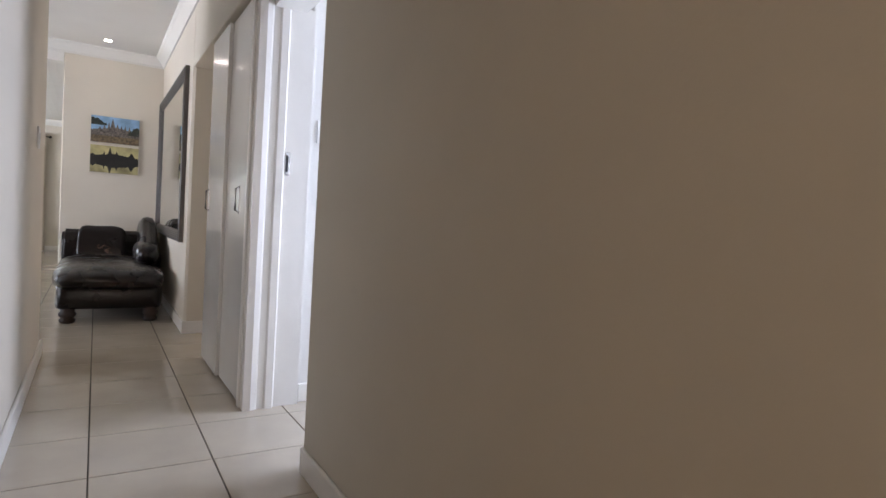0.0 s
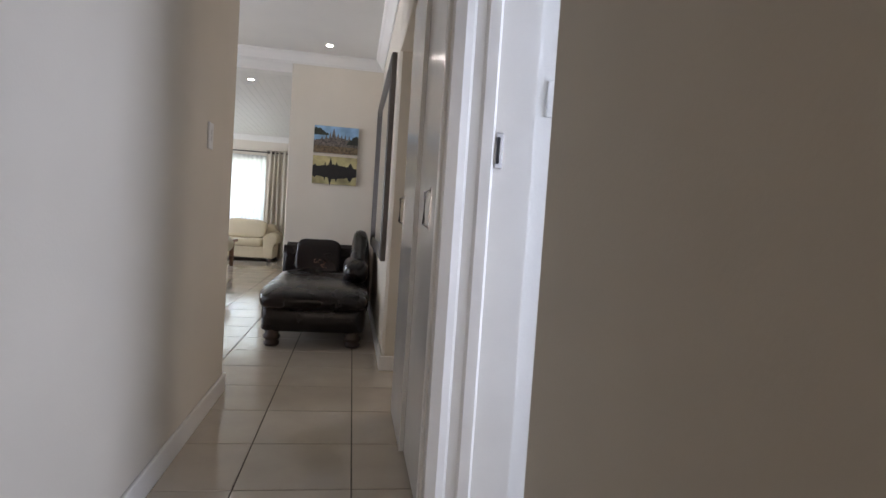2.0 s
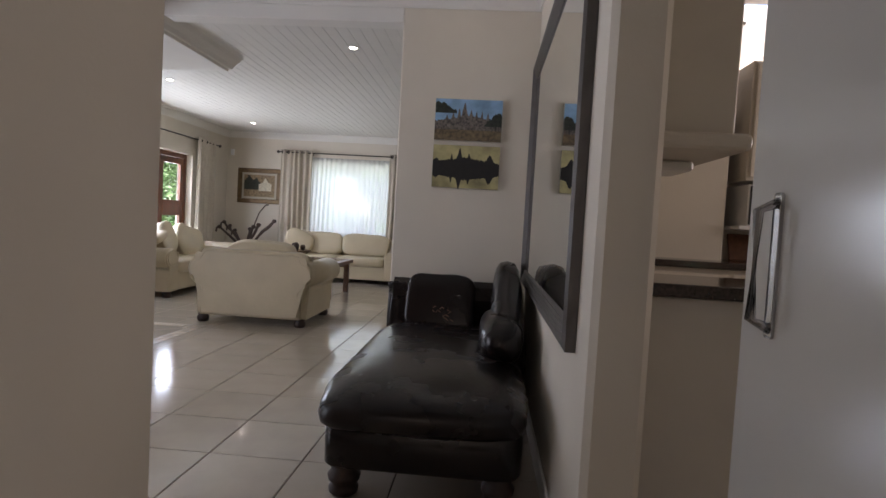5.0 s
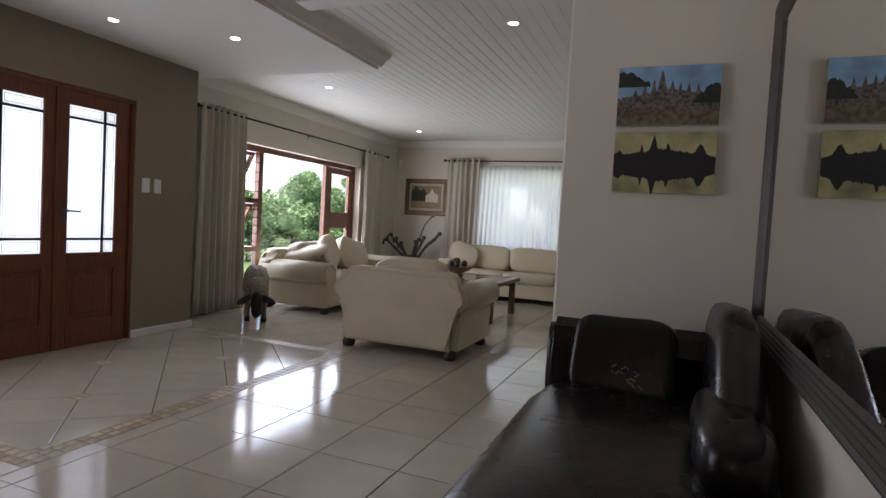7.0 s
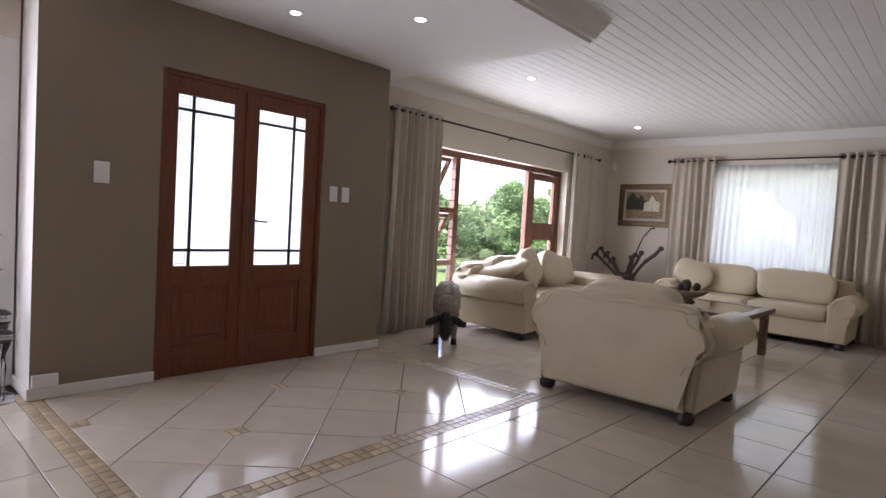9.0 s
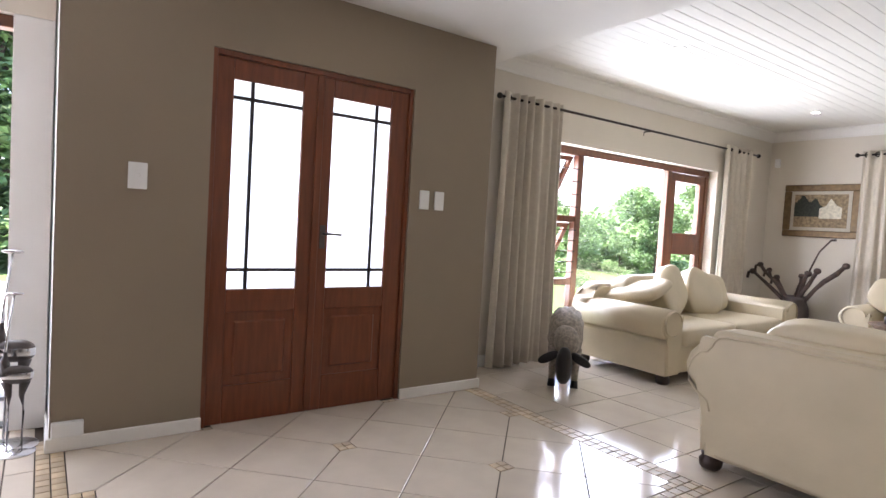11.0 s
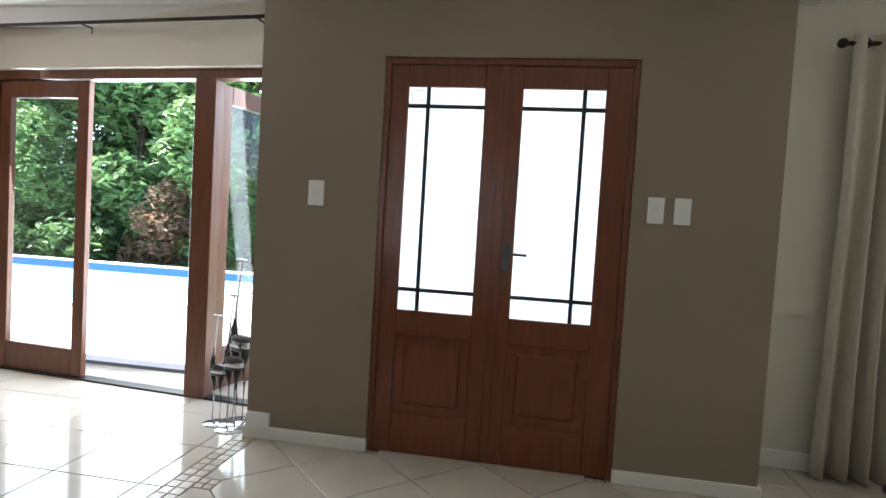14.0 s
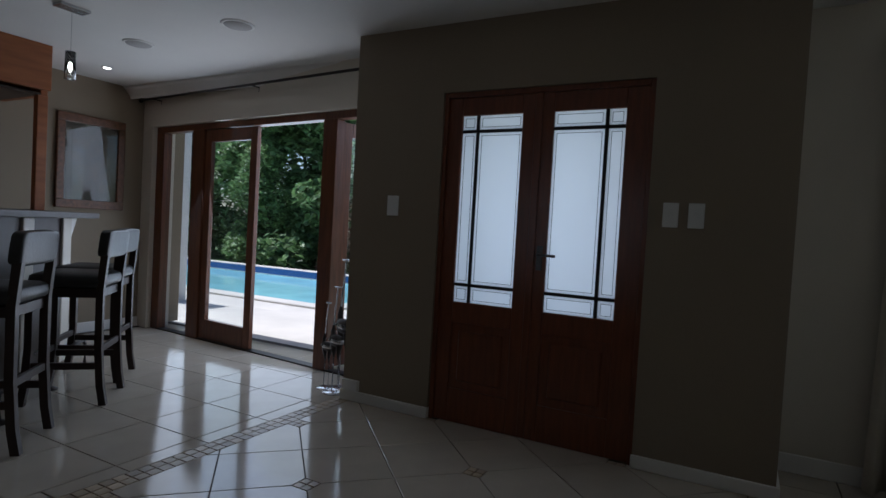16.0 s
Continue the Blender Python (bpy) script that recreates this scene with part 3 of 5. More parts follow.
pane("pane", (-2.05, 14.10, 0.85), (-1.43, 14.105, 1.48), fw)
pane("pane", (-2.05, 14.10, 1.53), (-1.43, 14.105, 2.01), fw)

# patio folding doors
pd = structure(new("door_patio"), "open meranti folding patio doors with clear glass", "door")


def pbar(name, y0, y1, z0, z1, x0=-0.14, x1=-0.05, parent=pd, m=M_FRAMEWOOD):
    return patio(name, (x0, y0, z0), (x1, y1, z1), m, parent)


pbar("frame", -2.79, 0.12, 2.02, 2.08)
pbar("frame", -2.79, -2.66, 0, 2.02)
pbar("frame", -2.17, -1.985, 0, 2.02)
pbar("frame", -0.40, -0.25, 0, 2.02)
pbar("track", -2.79, 0.12, -0.002, 0.012, m=M_BRONZE)
p1 = patio("pane", (-0.10, -2.66, 0.012), (-0.095, -2.17, 2.02), M_PANE, pd, bevel=0)
p1.visible_shadow = False


def patio_leaf(y0, y1, x=-0.09):
    leaf = patio("leaf", (x - 0.022, y0, 0.015), (x + 0.022, y0 + 0.09, 2.015), M_FRAMEWOOD, pd)
    patio("stile", (x - 0.022, y1 - 0.09, 0.015), (x + 0.022, y1, 2.015), M_FRAMEWOOD, leaf)
    patio("rail", (x - 0.022, y0 + 0.09, 1.90), (x + 0.022, y1 - 0.09, 2.015), M_FRAMEWOOD, leaf)
    patio("rail", (x - 0.022, y0 + 0.09, 0.015), (x + 0.022, y1 - 0.09, 0.20), M_FRAMEWOOD, leaf)
    g = patio("pane", (x - 0.003, y0 + 0.09, 0.20), (x + 0.003, y1 - 0.09, 1.90), M_PANE, leaf, bevel=0)
    g.visible_shadow = False


patio_leaf(-1.98, -1.23)
# leaf folded out to the terrace
ol = new("open_leaf")
ol.parent = pd
ol.matrix_world = PAT @ pose(-0.16, -0.30, 0, 0, 0, 174)
for lo, hi in (((0, -0.02, 0.015), (0.10, 0.02, 2.015)), ((0.78, -0.02, 0.015), (0.88, 0.02, 2.015)), ((0.10, -0.02, 1.90), (0.78, 0.02, 2.015)), ((0.10, -0.02, 0.015), (0.78, 0.02, 0.30))):
    box("rail", lo, hi, M_FRAMEWOOD, ol)
pane("pane", (0.10, -0.003, 0.30), (0.78, 0.003, 1.90), ol)


# ---- curtains ----
def curtain(name, axis, at, a, b, z0, z1, folds, depth, label, material=M_CURTAIN, category="curtain", seed=1, flare=0.02, rings=True):
    t = thing(name, label, category)
    rnd = random.Random(seed)
    n, m = folds * 14, 14
    ph = [rnd.uniform(-0.5, 0.5) for _ in range(folds + 2)]
    bm = bmesh.new()
    sheets = []
    for off in (0, 0.004):
        rows = []
        for j in range(m + 1):
            w = j / m
            row = []
            for i in range(n + 1):
                s = i / n
                k = (s + 0.018 * math.sin(11 * s + seed)) * folds
                k = min(max(k, 0), folds)
                f = math.sin(2 * math.pi * k + ph[int(k)] * w) * (0.70 + 0.30 * math.cos(8 * s + 1.5 * w + seed))
                u = a + (b - a) * s + flare * w * (s - 0.5) + 0.008 * math.sin(9 * s + 4 * w)
                d = at + depth * f * (0.8 + 0.35 * w) + off
                z = z1 + (z0 - z1) * w
                row.append(bm.verts.new((d, u, z) if axis == "y" else (u, d, z)))
            rows.append(row)
        sheets.append(rows)
    for rows in sheets:
        for r1, r2 in zip(rows, rows[1:]):
            for i in range(n):
                bm.faces.new((r1[i], r1[i + 1], r2[i + 1], r2[i]))
    for j in range(m):
        for i in (0, n):
            bm.faces.new((sheets[0][j][i], sheets[0][j + 1][i], sheets[1][j + 1][i], sheets[1][j][i]))
    for j in (0, m):
        for i in range(n):
            bm.faces.new((sheets[0][j][i], sheets[0][j][i + 1], sheets[1][j][i + 1], sheets[1][j][i]))
    part("drape", bm, material, t, smooth=True)
    if rings:
        for i in range(2):
            u = a + (b - a) * (i + 0.5) / folds
            bm = bmesh.new()
            c = (at, u, z1 - 0.045)
            tube(bm, [(c[0] + (0.0 if axis == "y" else 0.026 * math.cos(q)), c[1] + (0.026 * math.cos(q) if axis == "y" else 0.0), c[2] + 0.026 * math.sin(q)) for q in [2 * math.pi * k / 12 for k in range(13)]] if axis == "y" else [(u + 0.026 * math.cos(2 * math.pi * k / 12), at, z1 - 0.045 + 0.026 * math.sin(2 * math.pi * k / 12)) for k in range(13)], 0.007, 6)
            part("eyelet", bm, M_BRONZE, t, "dark metal eyelet", True)
    return t


CX = -4.42
curtain("curtain", "y", CX, 9.27, 9.95, 0.02, 2.27, 7, 0.055, "full-length cream linen eyelet curtain drawn aside", seed=3, flare=0.05)
curtain("curtain", "y", CX, 12.66, 13.28, 0.02, 2.27, 6, 0.045, "full-length cream linen eyelet curtain drawn aside", seed=5)
curtain("curtain", "x", 13.83, -3.47, -2.88, 0.02, 2.27, 6, 0.045, "full-length cream linen eyelet curtain by the far window", seed=7)
curtain("curtain", "x", 13.83, -1.47, -0.86, 0.02, 2.27, 6, 0.045, "full-length cream linen eyelet curtain by the far window", seed=9)
curtain("sheer_curtain", "x", 13.90, -2.92, -1.36, 0.70, 2.16, 16, 0.014, "white sheer voile curtain glowing with daylight", M_SHEER, seed=11, rings=False)


def rod(name, p0, p1, label, brackets):
    t = thing(name, label, "curtain rod")
    bm = bmesh.new()
    tube(bm, [p0, p1], 0.011, 10)
    part("rod", bm, M_BRONZE, t, smooth=True)
    for p in (p0, p1):
        bm = bmesh.new()
        pillow(bm, p, (0.05, 0.05, 0.05), 1, 1, 12, 8)
        part("finial", bm, M_BRONZE, t, smooth=True)
    for p, q in brackets:
        bm = bmesh.new()
        tube(bm, [p, q, (q[0], q[1], q[2] - 0.035)], 0.006, 6)
        part("bracket", bm, M_BRONZE, t)
    return t


RZ = 2.225
rod("curtain_rod", (CX, 9.22, RZ), (CX, 12.78, RZ), "dark metal curtain rod over the wide window", [((CX, 11.25, RZ), (WX0, 11.25, RZ))])
rod("curtain_rod", (CX, 12.95, RZ), (CX, 13.42, RZ), "short dark metal curtain rod end", [((CX, 13.3, RZ), (WX0, 13.3, RZ))])
rod("curtain_rod", (-3.52, 13.83, RZ), (-0.80, 13.83, RZ), "dark metal curtain rod over the far window", [((-2.9, 13.83, RZ), (-2.9, FAR_Y, RZ)), ((-1.4, 13.83, RZ), (-1.4, FAR_Y, RZ))])
pr = rod("curtain_rod", tuple(PAT @ Vector((0.10, -2.85, 2.33))), tuple(PAT @ Vector((0.10, 0.24, 2.33))), "bare dark metal rod over the patio doors", [(tuple(PAT @ Vector((0.10, y, 2.33))), tuple(PAT @ Vector((0.0, y, 2.33)))) for y in (-2.65, -1.15, 0.1)])
sn = thing("alarm_sensor", "small white motion sensor high in the corner", "sensor", "", (-4.42, FAR_Y, 2.19), 0)
box("case", (-0.03, -0.045, -0.055), (0.03, 0, 0.055), M_PLASTIC, sn, bevel=0.01, seg=3)


# ---- ceiling lights ----
def downlight(place):
    t = thing("downlight", "recessed round white ceiling downlight, switched on", "downlight", "ceiling downlights", place)
    bm = bmesh.new()
    lathe(bm, [(0.030, 0.0), (0.032, -0.004), (0.046, -0.005), (0.048, 0.0)], n=24)
    part("rim", bm, M_TRIM, t, smooth=True)
    bm = bmesh.new()
    lathe(bm, [(0.0, -0.0065), (0.031, -0.0055), (0.031, -0.004)], n=20)
    part("bulb", bm, M_BULB, t, "glowing lamp face")
    return t


for p in ((0.055, 7.31, ZHALL), (-3.55, 7.58, ZLOW), (-2.942, 8.12, ZLOW), (-3.41, 10.07, ZLIV), (-0.913, 8.613, ZLIV), (-3.60, 12.87, ZLIV), (-3.975, 3.60, ZLOW)):
    downlight(p)
for p in ((-3.605, 5.647, ZLOW), (-3.626, 4.573, ZLOW)):
    t = thing("ceiling_speaker", "round grey flush ceiling loudspeaker", "loudspeaker", "ceiling speakers", p)
    bm = bmesh.new()
    lathe(bm, [(0.0, -0.012), (0.085, -0.011), (0.09, -0.006)], n=28)
    part("grille", bm, M_SPEAKER, t, smooth=True)
    bm = bmesh.new()
    lathe(bm, [(0.09, 0), (0.09, -0.008), (0.104, -0.006), (0.108, 0)], n=28)
    part("rim", bm, M_TRIM, t, smooth=True)

# ---- wall art ----
M_SKYBLUE = mat("painted_sky", (0.22, 0.37, 0.54), 0.7, var=0.35, scale=9)
M_TEMPLE = mat("painted_stone", (0.12, 0.10, 0.085), 0.7, var=0.85, scale=70)
M_OCHRE = mat("painted_ground", (0.14, 0.10, 0.055), 0.7, var=0.6, scale=40)
M_DARKGREEN = mat("painted_foliage", (0.025, 0.03, 0.02), 0.7, var=0.6, scale=45)
M_DUSK = mat("painted_dusk", (0.40, 0.35, 0.17), 0.7, var=0.5, scale=7)
M_SILH = mat("painted_silhouette", (0.016, 0.014, 0.012), 0.7, var=0.4, scale=30)
M_SCENE = mat("painted_street", (0.26, 0.19, 0.11), 0.7, var=0.55, scale=28)
M_WHITEPAINT = mat("painted_white", (0.68, 0.64, 0.52), 0.7, var=0.25, scale=28)


def ragged(x0, x1, base, heights, seed, n=90, jitter=0.012):
    """A jagged skyline as an outline (x, z) over the base line."""
    rnd = random.Random(seed)
    pts = [(x0, base)]
    for i in range(n + 1):
        s = i / n
        h = max(hh * max(0, 1 - abs(s - c) / w) ** 0.7 for c, w, hh in heights)
        pts.append((x0 + (x1 - x0) * s, base + h + rnd.uniform(0, jitter)))
    pts.append((x1, base))
    return pts


def flat_shape(outline, y, material, parent, name):
    bm = bmesh.new()
    bm.faces.new([bm.verts.new((px, y, pz)) for px, pz in outline])
    return part(name, bm, material, parent)


def skyline(outline, y, material, parent, name, mirror=None):
    """Upright strips from the base line to the jagged top."""
    bm = bmesh.new()
    base, pts = outline[0][1], outline[1:-1]
    f = (lambda z: z) if mirror is None else (lambda z: 2 * mirror - z)
    for (xa, za), (xb, zb) in zip(pts, pts[1:]):
        bm.faces.new([bm.verts.new((px, y, f(pz))) for px, pz in ((xa, base), (xb, base), (xb, zb), (xa, za))])
    return part(name, bm, material, parent)


def canvas(z0, z1, label):
    t = thing("canvas_print", label, "picture", "stacked canvas prints", (0, 0, 0))
    box("canvas", (-0.078, PIC_Y - 0.035, z0), (0.392, PIC_Y - 0.001, z1), M_PAPER, t, bevel=0.003)
    return t


YA = PIC_Y - 0.0355
X0, X1 = -0.076, 0.390
c1 = canvas(1.675, 1.965, "unframed canvas of temple towers under blue sky")
flat_shape([(X0, 1.79), (X1, 1.79), (X1, 1.963), (X0, 1.963)], YA, M_SKYBLUE, c1, "sky")
skyline(ragged(X0, X1, 1.745, [(0.44, 0.07, 0.195), (0.36, 0.05, 0.155), (0.54, 0.05, 0.15), (0.27, 0.05, 0.125), (0.62, 0.04, 0.135), (0.70, 0.04, 0.14), (0.79, 0.05, 0.125), (0.90, 0.06, 0.12), (0.18, 0.06, 0.10), (0.5, 0.9, 0.10)], 2), YA - 0.001, M_TEMPLE, c1, "temple")
skyline(ragged(X0, X0 + 0.15, 1.865, [(0.1, 0.9, 0.075)], 4, 16, 0.02), YA - 0.0012, M_DARKGREEN, c1, "tree")
skyline(ragged(X1 - 0.12, X1, 1.78, [(0.8, 0.7, 0.09)], 5, 16, 0.02), YA - 0.0012, M_DARKGREEN, c1, "tree")
flat_shape([(X0, 1.677), (X1, 1.677), (X1, 1.752), (X0, 1.752)], YA - 0.0015, M_OCHRE, c1, "ground")
c2 = canvas(1.345, 1.645, "unframed canvas of dark temple skyline mirrored in water")
flat_shape([(X0, 1.347), (X1, 1.347), (X1, 1.643), (X0, 1.643)], YA, M_DUSK, c2, "sky_and_water")
top = ragged(X0, X1, 1.48, [(0.40, 0.06, 0.145), (0.28, 0.04, 0.10), (0.54, 0.04, 0.115), (0.85, 0.1, 0.10), (0.05, 0.1, 0.07), (0.5, 0.8, 0.075)], 6)
skyline(top, YA - 0.001, M_SILH, c2, "skyline")
skyline(top, YA - 0.0012, M_SILH, c2, "reflection", 1.482)

# framed street scene on the far wall
fp = thing("framed_painting", "small street painting in a wide antique gilt frame", "painting")
for lo, hi in (((-4.30, 1.83), (-3.48, 1.91)), ((-4.30, 1.27), (-3.48, 1.35)), ((-4.30, 1.35), (-4.22, 1.83)), ((-3.56, 1.35), (-3.48, 1.83))):
    box("frame", (lo[0], FAR_Y - 0.04, lo[1]), (hi[0], FAR_Y - 0.002, hi[1]), M_GOLDFRAME, fp, bevel=0.012, seg=2)
box("mount", (-4.22, FAR_Y - 0.02, 1.35), (-3.56, FAR_Y - 0.004, 1.83), M_PAPER, fp)
YB = FAR_Y - 0.0215
flat_shape([(-4.18, 1.39), (-3.60, 1.39), (-3.60, 1.79), (-4.18, 1.79)], YB, M_SCENE, fp, "picture")
skyline(ragged(-4.18, -3.86, 1.52, [(0.3, 0.5, 0.25), (0.7, 0.4, 0.22)], 8, 24, 0.03), YB - 0.001, M_DARKGREEN, fp, "trees")
flat_shape([(-3.90, 1.50), (-3.66, 1.50), (-3.66, 1.63), (-3.72, 1.66), (-3.78, 1.74), (-3.83, 1.65), (-3.90, 1.62)], YB - 0.0014, M_WHITEPAINT, fp, "house")

# mirror
mi = thing("wall_mirror", "large wall mirror in a ridged pewter frame", "mirror")
MX = WX1
MY0, MY1, MZ0, MZ1 = 5.45, 7.60, 0.72, 2.17
box("glass", (MX - 0.018, MY0 + 0.09, MZ0 + 0.09), (MX - 0.012, MY1 - 0.09, MZ1 - 0.09), M_MIRROR, mi, bevel=0)
box("back_board", (MX - 0.011, MY0 + 0.02, MZ0 + 0.02), (MX - 0.002, MY1 - 0.02, MZ1 - 0.02), M_DARKWOOD, mi, bevel=0)
RIDGE = [(0, 0.0), (0, 0.028), (0.012, 0.036), (0.02, 0.03), (0.026, 0.033), (0.032, 0.027), (0.038, 0.030), (0.044, 0.024), (0.050, 0.027), (0.056, 0.021), (0.064, 0.024), (0.072, 0.016), (0.072, 0.0)]
RIDGE = [(u * 1.35, d * 1.15) for u, d in RIDGE]
for side in range(4):
    bm = bmesh.new()
    if side < 2:
        y_out, sg = (MY0, 1) if side == 0 else (MY1, -1)
        A = [bm.verts.new((MX - 0.002 - d, y_out + sg * u, MZ0 + u)) for u, d in RIDGE]
        B = [bm.verts.new((MX - 0.002 - d, y_out + sg * u, MZ1 - u)) for u, d in RIDGE]
    else:
        z_out, sg = (MZ0, 1) if side == 2 else (MZ1, -1)
        A = [bm.verts.new((MX - 0.002 - d, MY0 + u, z_out + sg * u)) for u, d in RIDGE]
        B = [bm.verts.new((MX - 0.002 - d, MY1 - u, z_out + sg * u)) for u, d in RIDGE]
    for i in range(len(RIDGE) - 1):
        bm.faces.new((A[i], A[i + 1], B[i + 1], B[i]))
    part("frame", bm, M_SILVERFRAME, mi)

# ---- chaise longue ----
ch = thing("chaise_longue", "dark brown leather chaise longue with one scrolled arm and bun feet", "chaise")
bm = bmesh.new()
pillow(bm, (0.125, 6.72, 0.215), (0.80, 1.80, 0.22), 0.18, 0.14, 48, 16)
part("base", bm, M_LEATHER, ch, smooth=True)
bm = bmesh.new()
pillow(bm, (0.12, 6.545, 0.365), (0.83, 1.70, 0.25), 0.72, 0.22, 56, 18, wobble=0.04, seed=2)
part("seat", bm, M_LEATHER, ch, smooth=True)
bm = bmesh.new()
extrude_profile(bm, [(7.44, 0.10), (7.43, 0.45), (7.42, 0.60), (7.44, 0.68), (7.50, 0.715), (7.57, 0.70), (7.62, 0.66), (7.63, 0.10)], -0.30, 0.50)
bmesh.ops.bevel(bm, geom=[e for e in bm.edges if abs(e.verts[0].co.x - e.verts[1].co.x) < 1e-5], offset=0.03, segments=4, affect="EDGES")
part("backrest", bm, M_LEATHER, ch, smooth=True)
# arm: a tall rounded wing falling to a roll towards the foot end
bm = bmesh.new()
rows = []
for k in range(25):
    s = k / 24
    y = 6.42 + 1.18 * s
    topz = 0.60 + 0.29 * (0.5 - 0.5 * math.cos(math.pi * min(1, s * 1.9))) - 0.10 * max(0, s - 0.6)
    w = 0.10 - 0.025 * s
    pinch = math.sin(math.pi * min(1, (s + 0.02) / 0.12) / 2) if s < 0.1 else 1
    row = []
    for q in range(20):
        a = 2 * math.pi * q / 20
        cx, hz = 0.465, (topz - 0.12) / 2
        row.append(bm.verts.new((cx + w * pinch * spow(math.cos(a), 0.6), y, 0.12 + hz + hz * (0.55 + 0.45 * pinch) * spow(math.sin(a), 0.6))))
    rows.append(row)
for a, b in zip(rows, rows[1:]):
    for q in range(20):
        bm.faces.new((a[q], a[(q + 1) % 20], b[(q + 1) % 20], b[q]))
bm.faces.new(rows[0])
bm.faces.new(rows[-1])
part("arm", bm, M_LEATHER, ch, smooth=True)
bm = bmesh.new()
pillow(bm, (0.43, 6.62, 0.54), (0.22, 0.62, 0.22), 0.7, 0.6, 28, 16, wobble=0.04)
part("arm_roll", bm, M_LEATHER, ch, smooth=True)
for fx in (-0.18, 0.43):
    for fy in (5.89, 7.52):
        bm = bmesh.new()
        lathe(bm, [(0.045, 0), (0.058, 0.012), (0.06, 0.03), (0.046, 0.045), (0.062, 0.06), (0.066, 0.08), (0.05, 0.10), (0.06, 0.125)], (fx, fy, 0), 20)
        part("foot", bm, M_DARKWOOD, ch, "turned dark wooden bun foot", True)
cu = thing("cushion", "square dark leather cushion with stitched pattern leaning on the chaise", "cushion")
bm = bmesh.new()
tilt = Euler((radians(-14), 0, radians(-2))).to_matrix()
pillow(bm, (0.06, 7.33, 0.58), (0.44, 0.12, 0.37), 0.42, 0.22, 36, 18, turn=tilt, wobble=0.08, seed=4)
part("cover", bm, M_LEATHER, cu, smooth=True)
rnd = random.Random(4)
bm = bmesh.new()
for i in range(14):
    px, pz = 0.03 + 0.008 * i + rnd.uniform(-0.02, 0.02), 0.57 - 0.005 * i + rnd.uniform(-0.03, 0.03)
    yy = 7.33 - 0.071 + (0.60 - pz) * -0.25
    tube(bm, [(px, yy, pz), (px + rnd.uniform(0.008, 0.02), yy - 0.001, pz + rnd.uniform(-0.02, 0.02))], 0.0022, 5)
part("stitching", bm, mat("tan_thread", (0.30, 0.17, 0.11), 0.7), cu, "tan stitched motif")


# ---- sofas ----
def arm_outline(w, hgt):
    """Cross-section (u, z) of a rolled arm; u grows outwards."""
    pts = [(0.0, 0.10), (0.0, hgt - 0.07)]
    r = 0.125
    cx, cz = w * 0.52, hgt - r
    for k in range(17):
        a = math.pi * 0.95 - math.pi * 1.38 * k / 16
        pts.append((cx + r * 1.12 * math.cos(a), cz + r * math.sin(a)))
    pts += [(w * 0.72, cz - r * 1.25), (w * 0.66, 0.10)]
    return pts


